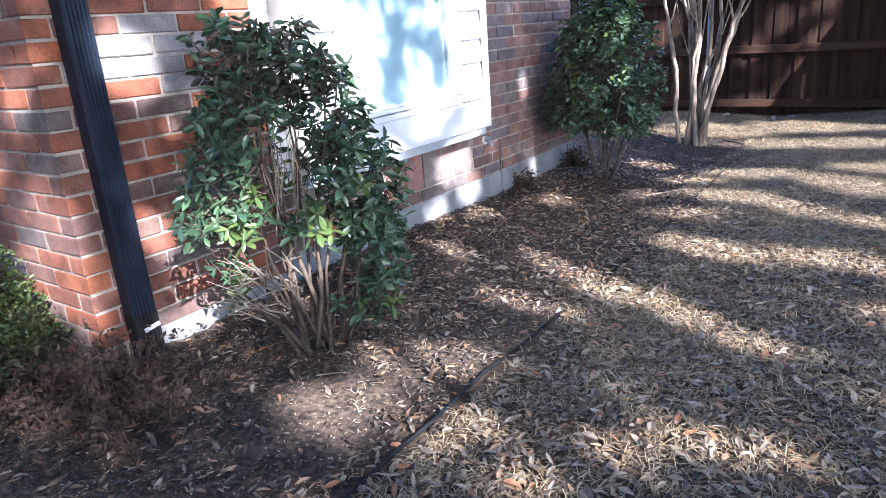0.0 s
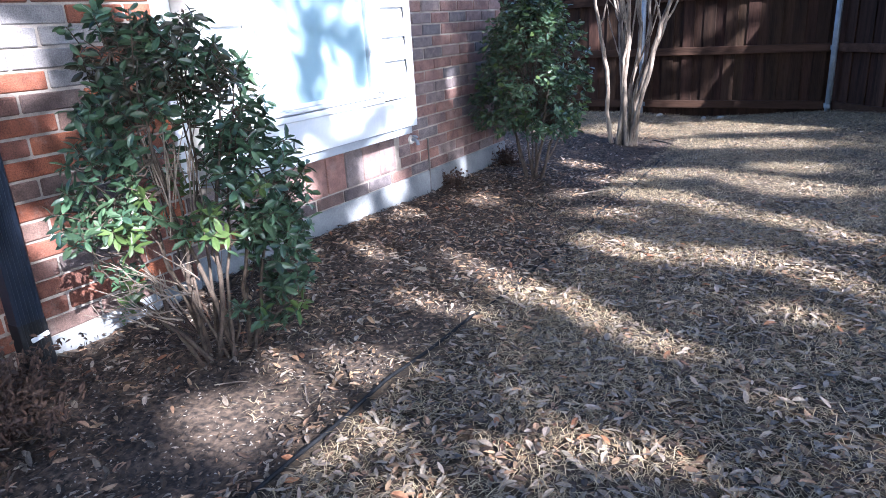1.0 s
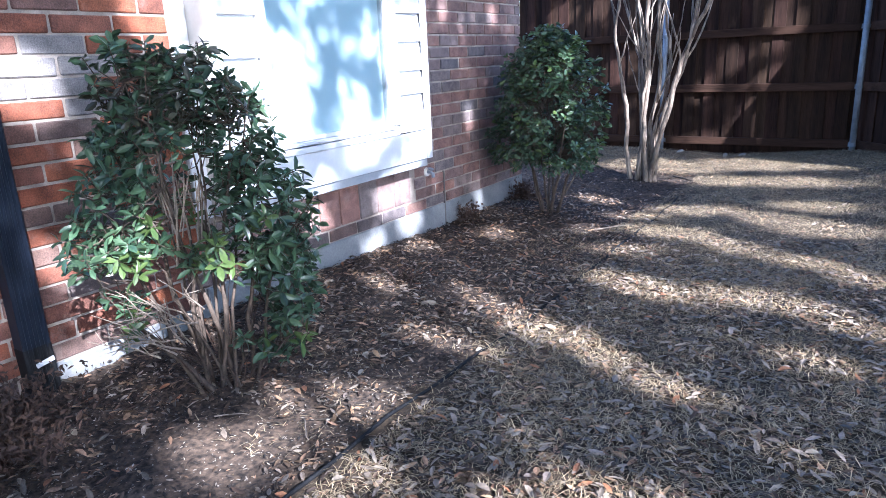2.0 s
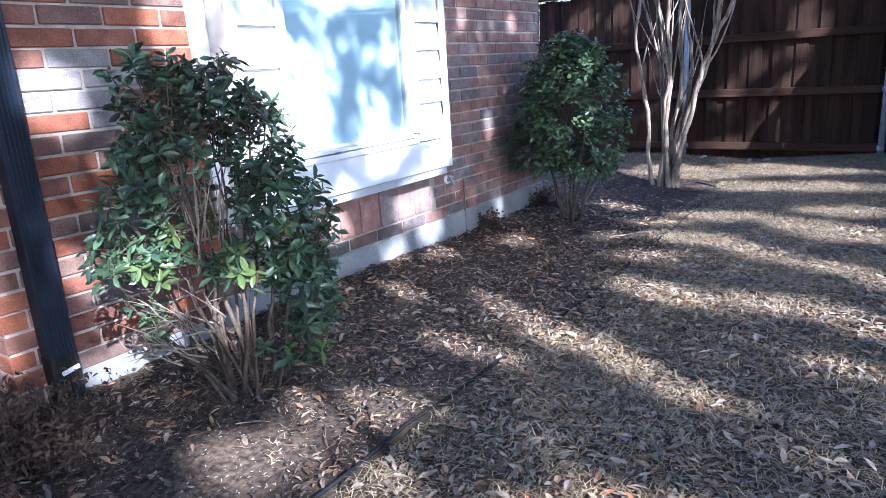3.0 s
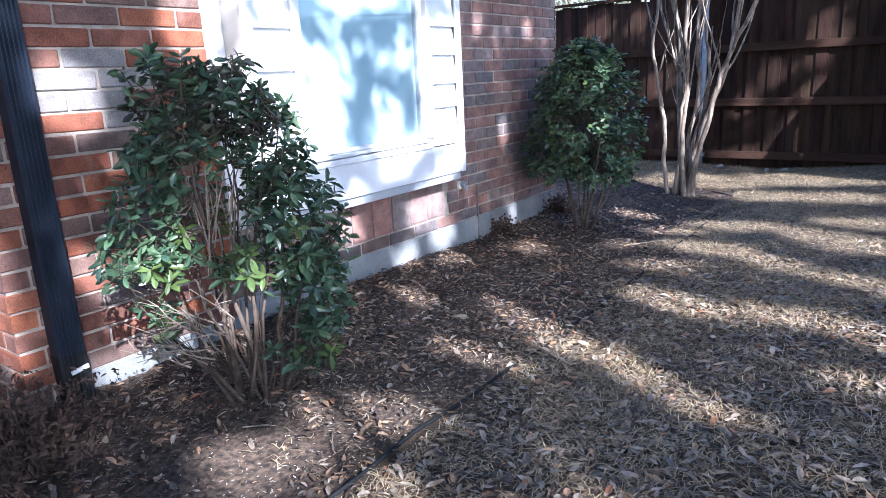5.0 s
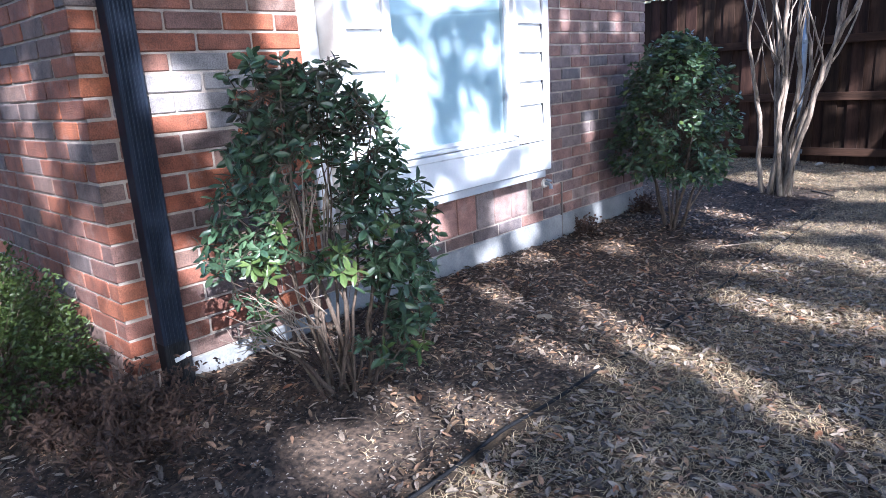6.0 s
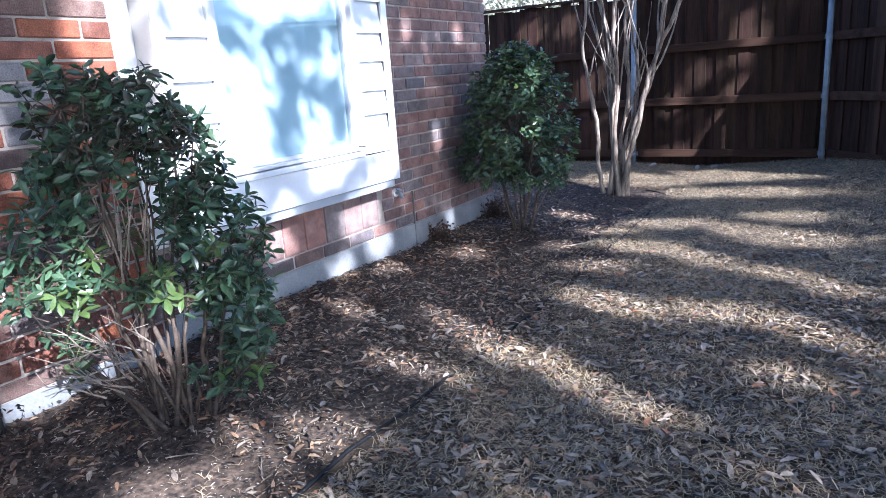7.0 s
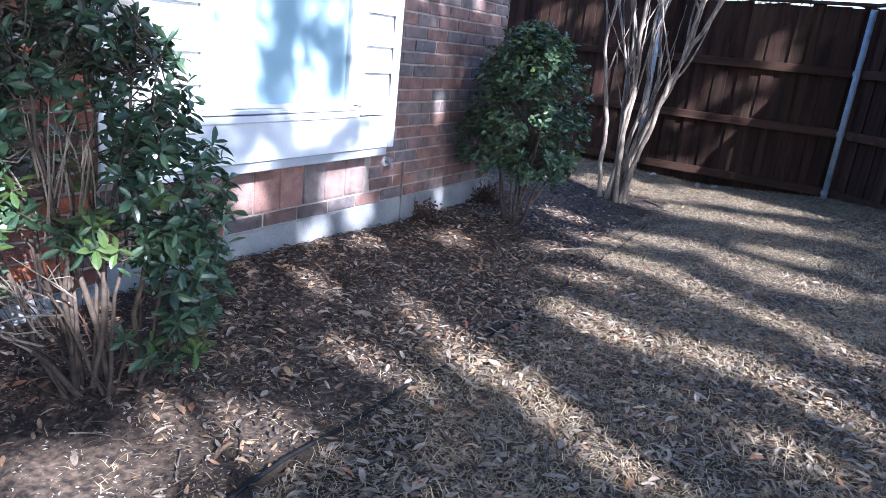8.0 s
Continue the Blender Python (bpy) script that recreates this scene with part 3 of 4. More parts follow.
def holly_near():
    """The tall loose shrub: crooked stems that fan out into separate leafy masses, with an open twiggy middle."""
    x, y = -1.43, 1.50
    sh = thing("holly_shrub", "tall loose holly shrub with bare lower stems and glossy leaves", "shrub", (x, y, gz(x, y)))
    rng, nrng = random.Random(12), np.random.default_rng(12)
    along, out_way = Vector((0.6, 0.8, 0)), Vector((0.8, -0.6, 0))
    joints = []

    def stem(goal, r, foot):
        mid = foot.lerp(goal, 0.5) + Vector((0, 0, 0.05)) + Vector((goal.x - foot.x, goal.y - foot.y, 0)) * rng.uniform(-0.15, 0.3)
        pts = []
        for k in range(10):
            q = k / 9
            p = foot * (1 - q) ** 2 + mid * (2 * q * (1 - q)) + goal * q * q
            w = 0.016 * math.sin(3.1 * q)
            pts.append(p + Vector((rng.uniform(-w, w), rng.uniform(-w, w), 0)))
        bm = bmesh.new()
        add_tube(bm, pts, [r * (1 - 0.68 * k / 9) * rng.uniform(0.9, 1.1) for k in range(10)], 7)
        part("stem", bm, M_TWIG, sh, smooth=True)
        joints.extend(pts[3:])
    for a, o, h, ra, ro, rh, n in HOLLY_LOBES:
        for _ in range(1 + (n > 40)):
            t = rng.uniform(0, 6.28)
            foot = Vector((0.065 * math.cos(t), 0.065 * math.sin(t), -0.05)) + along * (0.12 * a)
            goal = along * (a + rng.uniform(-0.6, 0.6) * ra) + out_way * (o + rng.uniform(-0.6, 0.6) * ro) + Vector((0, 0, h + rh * rng.uniform(-0.2, 0.7)))
            stem(goal, rng.uniform(0.006, 0.0115), foot)
    groups = {0: [], 1: [], 2: []}
    bm = bmesh.new()
    for a, o, h, ra, ro, rh, n in HOLLY_LOBES:
        for _ in range(int(n * 1.15)):
            d = nrng.normal(size=3)
            d *= rng.uniform(0.35, 1.0) ** 0.6 / np.linalg.norm(d)
            tip = along * (a + float(d[0]) * ra * 1.35) + out_way * (o + float(d[1]) * ro * 1.2) + Vector((0, 0, h + float(d[2]) * rh * 1.15))
            near = min(rng.sample(joints, 60), key=lambda q: (q - tip).length + 0.5 * max(0.0, q.z - tip.z + 0.05))
            bend = near.lerp(tip, 0.5) + Vector((rng.uniform(-0.02, 0.02), rng.uniform(-0.02, 0.02), rng.uniform(-0.04, 0.0)))
            add_tube(bm, [near, bend, tip], [0.0034, 0.0024, 0.0018], 4)
            axis = ((tip - bend).normalized() + Vector((0, 0, 0.4)) + 0.25 * out_way).normalized()
            g = 0
            if tip.z < 0.75 and rng.random() < (0.27 if n < 35 else 0.06):
                g = 1
            elif tip.z > 0.98 and rng.random() < 0.45:
                g = 2
            u = axis.cross(Vector((0.3, 0.5, 0.81))).normalized()
            v = axis.cross(u)
            turn0 = rng.uniform(0, 6.28)
            for k in range(rng.randint(5, 9)):
                t = turn0 + k * 2.4
                w = (math.cos(t) * u + math.sin(t) * v) * rng.uniform(0.7, 1.0) + axis * rng.uniform(-0.1, 0.75)
                groups[g].append((tuple(tip - axis * 0.01 * k * rng.uniform(0.5, 1.0)), tuple(w)))
    part("twig_tangle", bm, M_TWIG, sh, kind="stuff")
    # pale dead twigs low on one side, and upright whips in the open middle
    bm = bmesh.new()
    for _ in range(13):
        s = along * rng.uniform(-0.22, -0.04) + out_way * rng.uniform(-0.05, 0.2) + Vector((0, 0, rng.uniform(0.2, 0.42)))
        way = along * rng.uniform(-1.0, -0.2) + out_way * rng.uniform(-0.2, 0.5) + Vector((0, 0, rng.uniform(0.1, 0.8)))
        q = wander(rng, s, way, rng.uniform(0.16, 0.32), 5, 0.28)
        add_tube(bm, q, [0.0036, 0.0032, 0.0028, 0.0022, 0.0018, 0.0012], 4)
        for k in (1, 2, 3, 3, 4):
            b = wander(rng, q[k], way + Vector((rng.uniform(-0.8, 0.8), rng.uniform(-0.8, 0.8), rng.uniform(-0.3, 0.9))), rng.uniform(0.04, 0.11), 3, 0.2)
            add_tube(bm, b, [0.002, 0.0017, 0.0013, 0.0008], 4)
    for _ in range(22):
        s = along * rng.uniform(-0.16, 0.02) + out_way * rng.uniform(-0.1, 0.12) + Vector((0, 0, rng.uniform(0.5, 0.72)))
        q = wander(rng, s, (rng.uniform(-0.25, 0.25), rng.uniform(-0.25, 0.25), 1), rng.uniform(0.16, 0.34), 4, 0.13)
        add_tube(bm, q, [0.003, 0.0028, 0.0024, 0.002, 0.0013], 4)
    part("dead_twig_tangle", bm, M_DEADTWIG, sh, "bare pale dead twigs", kind="stuff")
    bm = bmesh.new()
    for _ in range(30):
        t = rng.uniform(0, 6.28)
        s = Vector((0.12 * math.cos(t), 0.12 * math.sin(t), rng.uniform(0.0, 0.15)))
        q = wander(rng, s, (math.cos(t), math.sin(t), rng.uniform(0.3, 1.6)), rng.uniform(0.12, 0.36), 5, 0.2)
        add_tube(bm, q, [0.0026, 0.0024, 0.002, 0.0017, 0.0013, 0.0009], 4)
    part("twig_tangle", bm, M_DRYTWIG, sh, "thin brown shoots round the foot", kind="stuff")
    # the yellow-green of group 1 also stands for sun on the leaves
    for g, mat, label in ((0, M_HOLLY, ""), (1, M_HOLLY_NEW_LIT, "bright yellow-green young leaves, also coloured to pass for sunlit ones"), (2, M_HOLLY_TOP, "dark bronze top leaves")):
        c = np.array([q[0] for q in groups[g]])
        w = np.array([q[1] for q in groups[g]])
        L = nrng.uniform(0.034, 0.066, len(c)) * (0.85 if g == 2 else 1.15 if g == 1 else 1.0)
        v, f = leaf_arrays(nrng, c, w, L, L * nrng.uniform(0.32, 0.45, len(c)), 0.3, 0.4, outline=HOLLY_EDGE)
        tagged(from_arrays("foliage", v, f, mat, sh), label, kind="stuff")
    return sh


holly_near()


def holly_far():
    """The denser egg-shaped shrub, broad below, on a short forked foot."""
    x, y = -1.53, 4.68
    sh = thing("holly_shrub", "dense rounded holly shrub on short bare stems by the wall", "shrub", (x, y, gz(x, y)))
    rng, nrng = random.Random(21), np.random.default_rng(21)
    for k in range(8):
        a = 6.28 * k / 8 + rng.uniform(-0.3, 0.3)
        r = rng.uniform(0.16, 0.4)
        goal = Vector((r * math.cos(a), r * math.sin(a), rng.uniform(0.5, 0.95) - 0.5 * r))
        foot = Vector((0.045 * math.cos(a), 0.045 * math.sin(a), -0.05))
        pts = [foot.lerp(goal, q / 7) + Vector((0, 0, 0.05 * math.sin(3.14 * q / 7))) + Vector((rng.uniform(-0.012, 0.012), rng.uniform(-0.012, 0.012), 0)) for q in range(8)]
        bm = bmesh.new()
        th = rng.uniform(0.008, 0.015)
        add_tube(bm, pts, [th * (1 - 0.6 * q / 7) for q in range(8)], 7)
        part("stem", bm, M_TWIG, sh, smooth=True)
    c, w = [], []
    bm = bmesh.new()
    for _ in range(640):
        h = rng.choice((rng.uniform(0.36, 1.36), rng.uniform(0.4, 0.85), rng.uniform(0.9, 1.36)))
        a = rng.uniform(0, 6.283)
        rim = float(np.interp(h, (0.34, 0.42, 0.54, 0.7, 0.9, 1.1, 1.24, 1.36), (0.24, 0.38, 0.43, 0.44, 0.42, 0.36, 0.27, 0.1)))
        rim *= 1.0 + 0.08 * math.sin(3 * a + 7 * h) + 0.06 * math.sin(7 * a - 9 * h)
        r = rim * math.sqrt(rng.uniform(0.12 if h > 0.5 else 0.3, 1.05))
        tip = Vector((r * math.cos(a), r * math.sin(a), h + rng.uniform(-0.03, 0.03)))
        heart = Vector((tip.x * 0.35, tip.y * 0.35, max(0.42, h * 0.8)))
        add_tube(bm, [heart, tip], [0.003, 0.0015], 4)
        axis = ((tip - heart).normalized() * 0.8 + Vector((0, 0, 0.45))).normalized()
        u = axis.cross(Vector((0.3, 0.5, 0.81))).normalized()
        v = axis.cross(u)
        t0 = rng.uniform(0, 6.28)
        for k in range(rng.randint(7, 11)):
            t = t0 + 2.4 * k
            way = (math.cos(t) * u + math.sin(t) * v) * rng.uniform(0.7, 1.0) + axis * rng.uniform(-0.2, 0.7)
            c.append(tuple(tip - axis * 0.011 * k * rng.uniform(0.4, 1.0)))
            w.append(tuple(way))
    part("twig_tangle", bm, M_TWIG, sh, kind="stuff")
    c, w = np.array(c), np.array(w)
    # a random fifth gets a sunlit tone in its colour
    lit = nrng.random(len(c)) < 0.2
    for sel, mat, label in ((~lit, M_HOLLY, ""), (lit, M_HOLLY_NEW_LIT, "lighter green leaves coloured as if sunlit")):
        L = nrng.uniform(0.034, 0.062, sel.sum())
        v, f = leaf_arrays(nrng, c[sel], w[sel], L, L * nrng.uniform(0.38, 0.52, sel.sum()), outline=HOLLY_EDGE)
        tagged(from_arrays("foliage", v, f, mat, sh), label, kind="stuff")


holly_far()


def crape_myrtle():
    x, y = -1.34, 6.5
    tr = thing("crape_myrtle", "bare multi-stemmed crape myrtle with smooth peeling pale bark", "tree", (x, y, gz(x, y)))
    rng = random.Random(5)
    # each stem: thickness, sideways place at the foot and at 0.45, 0.95, 1.4 and 1.8 m, lean in depth
    layout = ((0.03, -0.14, -0.19, -0.26, -0.3, -0.28, -0.05), (0.036, -0.06, -0.06, -0.07, -0.1, -0.19, 0.05), (0.036, -0.01, -0.01, 0.0, -0.01, 0.02, -0.06), (0.034, 0.02, 0.02, 0.06, 0.05, 0.07, 0.1),
              (0.034, 0.05, 0.11, 0.24, 0.36, 0.42, 0.04), (0.036, 0.06, 0.13, 0.27, 0.42, 0.6, -0.08), (0.026, 0.04, 0.08, 0.15, 0.12, 0.08, 0.16), (0.024, -0.03, -0.03, -0.02, -0.06, -0.1, -0.1), (0.022, -0.05, -0.04, -0.09, -0.2, -0.34, 0.12))
    for r, *across, lean in layout:
        r *= 0.7
        p1, p2 = rng.uniform(0, 6), rng.uniform(0, 6)
        pts = []
        for k in range(28):
            z = -0.08 + k * 0.1
            place = float(np.interp(z, (0.0, 0.45, 0.95, 1.4, 1.8, 2.7), (*across, across[4] * 2 - across[2])))
            pts.append(Vector((place + 0.018 * math.sin(5.3 * z + p1) + rng.uniform(-0.009, 0.009), lean * z * 0.7 + 0.03 * math.sin(r * 900) + 0.014 * math.sin(3.7 * z + p2), z)))
        bm = bmesh.new()
        add_tube(bm, pts, [r * (1.25, 1.12, 1.05, 1.02)[min(k, 3)] * (1 - 0.5 * k / 27) * rng.uniform(0.86, 1.14) for k in range(28)], 10)
        st = part("stem", bm, M_MYRTLE, tr, smooth=True)
        for k in (8, 12, 15, 18, 21, 24):
            if rng.random() < 0.75:
                q = wander(rng, pts[k], (rng.uniform(-0.5, 0.5), rng.uniform(-0.5, 0.5), 1.0), rng.uniform(0.6, 1.2), 7, 0.16, 0.05)
                bm = bmesh.new()
                add_tube(bm, q, [r * 0.42 * (1 - 0.1 * j) for j in range(8)], 7)
                part("branch", bm, M_MYRTLE, st, smooth=True)
    return tr


crape_myrtle()


def box_shrub():
    x, y = -2.42, 0.5
    sh = thing("boxwood_shrub", "low green fine-leaved shrub against the side wall", "shrub", (x, y, gz(x, y)))
    nrng, rng = np.random.default_rng(31), random.Random(31)
    c, w = [], []
    bm = bmesh.new()
    for _ in range(420):
        d = nrng.normal(size=3)
        d /= np.linalg.norm(d)
        d[2] = abs(d[2])
        tip = d * np.array((0.44, 0.36, 0.5)) * rng.uniform(0.6, 1.08) + np.array((0, 0, 0.1))
        add_tube(bm, [tuple(tip * 0.3), tuple(tip)], [0.003, 0.0015], 3)
        for _ in range(34):
            c.append(tip + nrng.normal(0, 0.025, 3))
            w.append(d + nrng.normal(0, 0.7, 3))
    part("twig_tangle", bm, M_TWIG, sh, kind="stuff")
    v, f = leaf_arrays(nrng, np.array(c), np.array(w), nrng.uniform(0.015, 0.028, len(c)), nrng.uniform(0.008, 0.014, len(c)))
    tagged(from_arrays("foliage", v, f, M_BOX, sh), kind="stuff")


box_shrub()


def dead_shrub(x, y, size, seed, label, leaves=True):
    sh = thing("dead_shrub", label, "shrub", (x, y, gz(x, y)))
    rng, nrng = random.Random(seed), np.random.default_rng(seed)
    bm = bmesh.new()
    c, w = [], []
    for _ in range(int(90 * size)):
        a, s = rng.uniform(0, 6.28), rng.uniform(0, 0.25) * size
        q = wander(rng, (s * math.cos(a), s * math.sin(a), -0.02), (rng.uniform(-0.9, 0.9), rng.uniform(-0.9, 0.9), 1), rng.uniform(0.15, 0.5) * size, 5, 0.3)
        add_tube(bm, q, [0.0022, 0.002, 0.0016, 0.0014, 0.001, 0.0008], 3)
        for p in q[1:]:
            for _ in range(5):
                c.append(np.array(p) + nrng.normal(0, 0.016, 3))
                w.append(nrng.normal(0, 1, 3))
    part("twig_tangle", bm, M_DRYTWIG, sh, kind="stuff")
    if leaves:
        v, f = leaf_arrays(nrng, np.array(c), np.array(w), nrng.uniform(0.014, 0.036, len(c)), nrng.uniform(0.007, 0.016, len(c)), 0.5, 0.5)
        tagged(from_arrays("foliage", v, f, M_DRYTWIG, sh), "shrivelled brown leaves", kind="stuff")


dead_shrub(-1.66, 0.74, 0.8, 41, "dead brown twiggy shrub with shrivelled leaves")
dead_shrub(-1.8, 0.8, 0.5, 46, "dead brown twiggy shrub at the foot of the downspout")
dead_shrub(-2.0, 0.58, 0.55, 47, "low dead brown shrub beside the boxwood")
dead_shrub(-1.54, 2.78, 0.45, 43, "small dry reddish weed clump in the bed", False)
dead_shrub(-1.96, 4.15, 0.36, 44, "small dry weed at the foot of the foundation")
dead_shrub(-1.93, 5.05, 0.4, 45, "small dry weed at the corner of the foundation")


# ---- the unseen shade tree beside the lawn ----
# openings in its crown, given by the sunny places under them: centre, half length, half width and turn on each surface
GROUND_GAPS = ((-1.03, 2.75, 0.24, 0.05, -27), (-0.62, 2.5, 0.24, 0.08, -31), (-0.32, 2.33, 0.17, 0.05, -31), (0.03, 2.11, 0.13, 0.035, -32), (-0.9, 2.22, 0.27, 0.05, -6), (-0.37, 3.17, 0.29, 0.09, -26), (0.19, 3.09, 0.26, 0.08, -26), (0.53, 2.85, 0.14, 0.06, -28), (-0.69, 3.87, 0.13, 0.06, -27), (-0.55, 4.31, 0.26, 0.07, -19),
               (-0.57, 5.1, 0.31, 0.1, 8), (0.24, 4.65, 0.34, 0.13, -31), (-0.15, 4.03, 0.21, 0.05, -54), (-0.45, 6.5, 0.9, 0.15, -17), (-0.69, 7.45, 1.11, 0.17, -5))
BED_GAPS = ((0.45, 2.48, 0.09, 0.03, -42), (-1.59, 3.93, 0.09, 0.05, -6), (-1.86, 3.38, 0.12, 0.05, 102), (-1.6, 2.68, 0.16, 0.05, -19), (-1.08, 4.34, 0.1, 0.05, 39), (-1.4, 5.36, 0.17, 0.08, -15), (-1.75, 6.98, 0.28, 0.12, -14), (0.56, 3.49, 0.13, 0.05, -44), (-1.05, 1.22, 0.2, 0.15, 35), (-1.12, 1.53, 0.1, 0.04, -3),
            (-0.92, 1.6, 0.16, 0.1, 50), (-0.53, 1.3, 0.13, 0.04, 0), (-0.63, 1.16, 0.05, 0.03, 54), (-0.14, 1.33, 0.05, 0.03, 1), (-0.02, 1.44, 0.06, 0.05, -45), (0.16, 1.46, 0.11, 0.03, 7), (-0.29, 1.09, 0.05, 0.02, 15))
FAR_GAPS = ((-0.1, 7.75, 0.5, 0.16, -6), (0.2, 5.3, 0.24, 0.09, -10), (-0.05, 4.9, 0.22, 0.08, -20), (-1.35, 7.3, 0.6, 0.24, 1), (-0.95, 4.82, 0.14, 0.06, -24), (-0.72, 7.95, 0.5, 0.16, 4), (0.3, 3.75, 0.2, 0.04, -30))
WALL_GAPS = ((1.26, 1.11, 0.12, 0.085, -80), (1.83, 1.4, 0.14, 0.1, -90), (1.22, 0.46, 0.07, 0.05, -80), (1.46, 0.16, 0.13, 0.08, -10), (1.38, 0.0, 0.2, 0.05, -6), (3.3, 0.27, 0.08, 0.09, -90), (3.47, 0.28, 0.07, 0.1, -90), (2.67, 0.29, 0.1, 0.05, -10), (3.54, 0.08, 0.12, 0.06, 4), (3.17, 0.02, 0.1, 0.05, 20),
             (4.36, 0.69, 0.06, 0.03, -96), (4.07, 1.45, 0.05, 0.03, -90), (4.46, 0.05, 0.04, 0.03, -90), (4.76, 1.42, 0.03, 0.03, -95))
SIDE_GAPS = ((-2.66, 0.86, 0.18, 0.1, -60), (-2.23, 0.56, 0.15, 0.12, -40), (-2.4, 0.3, 0.18, 0.12, -60), (-2.21, 1.04, 0.06, 0.08, -90), (-2.75, 1.16, 0.18, 0.04, -3), (-2.12, 0.3, 0.06, 0.14, 0))
FENCE_GAPS = ((-0.74, 0.25, 0.24, 0.14, -107), (-0.47, 1.3, 0.19, 0.05, 1), (-0.53, 1.14, 0.1, 0.05, 6), (-1.01, 0.95, 0.15, 0.08, -121), (-1.34, 0.64, 0.12, 0.06, -124), (-0.55, 1.46, 0.11, 0.06, -118), (-2.64, 1.65, 0.14, 0.07, -99), (-2.33, 0.91, 0.13, 0.08, -108), (-1.1, 0.01, 0.5, 0.05, 1), (-0.59, 0.76, 0.11, 0.05, -122), (-3.19, 1.59, 0.17, 0.1, -129))
# the sun reaches the window through one wide opening, crossed by leaf clumps set for the shade on it: centre, half
# sizes and turn of their shade
WINDOW_SHADE_CLUMPS = ((2.46, 1.45, 0.2, 0.11, -28), (2.82, 1.38, 0.32, 0.12, 0), (3.02, 1.46, 0.22, 0.1, 10), (2.78, 1.16, 0.17, 0.27, 0), (2.74, 0.92, 0.16, 0.16, 0), (3.02, 1.13, 0.2, 0.08, -25), (3.15, 1.0, 0.08, 0.2, 0), (2.46, 0.63, 0.3, 0.12, 8), (2.74, 0.6, 0.09, 0.14, -20), (3.2, 0.57, 0.27, 0.09, 24), (3.5, 1.54, 0.19, 0.14, 0), (2.05, 1.44, 0.05, 0.1, 0), (2.35, 1.14, 0.04, 0.05, 0),
                (2.6, 1.85, 0.3, 0.12, 20), (3.1, 1.95, 0.3, 0.12, -15))
AIR_GAPS = ((-1.36, 1.42, 0.36, 0.06), (-1.5, 1.3, 0.62, 0.025), (-2.25, 0.42, 0.52, 0.18), (-1.25, 4.4, 0.8, 0.04), (-1.3, 6.4, 0.7, 0.16), (-1.25, 6.4, 1.5, 0.12), (-1.49, 1.17, 0.66, 0.025), (-1.25, 1.49, 0.46, 0.05), (-1.35, 4.5, 1.05, 0.05))


# stands out of view; its sheet of leaves is cut to let sun onto the listed places
def shade_tree():
    tr = thing("live_oak", "unseen evergreen live oak with its crown cut to dapple the yard", "tree", (10.6, -3.6, gz(6, -3.6)))
    rng, nrng = random.Random(77), np.random.default_rng(77)
    S = np.array(SUN)
    U = np.cross(S, (0, 0, 1.0))
    U /= np.linalg.norm(U)
    V = np.cross(U, S)
    flat = np.stack([U, V])
    gaps = []

    def gap(centre, e1, e2, a, b, turn):
        c, s = math.cos(radians(turn)), math.sin(radians(turn))
        e1, e2 = np.array(e1, float), np.array(e2, float)
        m = np.stack([flat @ (a * (c * e1 + s * e2)), flat @ (b * (c * e2 - s * e1))], 1)
        w, sv, vt = np.linalg.svd(m)
        m = w @ np.diag(sv + ((0.042 if e1[0] > 0 else 0.045) if sv.min() > 0.05 else 0.034 if e1[0] > 0 else 0.03)) @ vt
        gaps.append((flat @ np.array(centre, float), np.linalg.inv(m), e1[1] == 0))
    for x, y, a, b, t in GROUND_GAPS + BED_GAPS + FAR_GAPS:
        gap((x, y, gz(x, y)), (1, 0, 0), (0, 1, 0), a, b * (1.6 if y > 3.5 else 1.0), t)
    for y, z, a, b, t in WALL_GAPS:
        gap((WX, y, z), (0, 1, 0), (0, 0, 1), a, b, t)
    for x, z, a, b, t in SIDE_GAPS:
        gap((x, CORNER_Y, z), (1, 0, 0), (0, 0, 1), a, b, t)
    for x, z, a, b, t in FENCE_GAPS:
        gap((x, FY, z), (1, 0, 0), (0, 0, 1), a, b * 1.4, t)
    for x, y, z, r in AIR_GAPS:
        gaps.append((flat @ np.array((x, y, z)), np.eye(2) / (r + 0.04), False))
    corners = np.array([(x, y, z) for x in (-4.2, 3.5) for y in (-2.0, 9.0) for z in (0, 2.4)]) @ flat.T
    lo, hi = corners.min(0) - 0.3, corners.max(0) + 0.3
    n = 350000
    uv = nrng.uniform(lo, hi, (n, 2))
    keep = np.ones(n, bool)
    ragged = np.sin(uv[:, 0] * 31 + 3 * np.sin(uv[:, 1] * 17)) * np.sin(uv[:, 1] * 37 + 2 * np.sin(uv[:, 0] * 13))
    for c, inv, rough in gaps:
        q = (uv - c) @ inv.T
        keep &= (q ** 2).sum(1) > 1.0 + (0.55 if rough else 0.3) * ragged
    # where each sight line towards the sun leaves the window's face
    yz = (uv - flat[:, 0] * -1.905) @ np.linalg.inv(flat[:, 1:]).T
    wy, wz = yz[:, 0], yz[:, 1]
    face = (wy > 1.96 + 0.03 * ragged) & (wy < 3.70 + 0.03 * ragged) & (wz > 0.505 + 0.02 * ragged + 0.05 * np.sin(9 * wy)) & (wz < 2.2)
    shade = np.zeros(n)
    for y, z, a, b, t in WINDOW_SHADE_CLUMPS:
        c, q = math.cos(radians(t)), math.sin(radians(t))
        p1, p2 = ((wy - y) * c + (wz - z) * q) / a, ((wz - z) * c - (wy - y) * q) / b
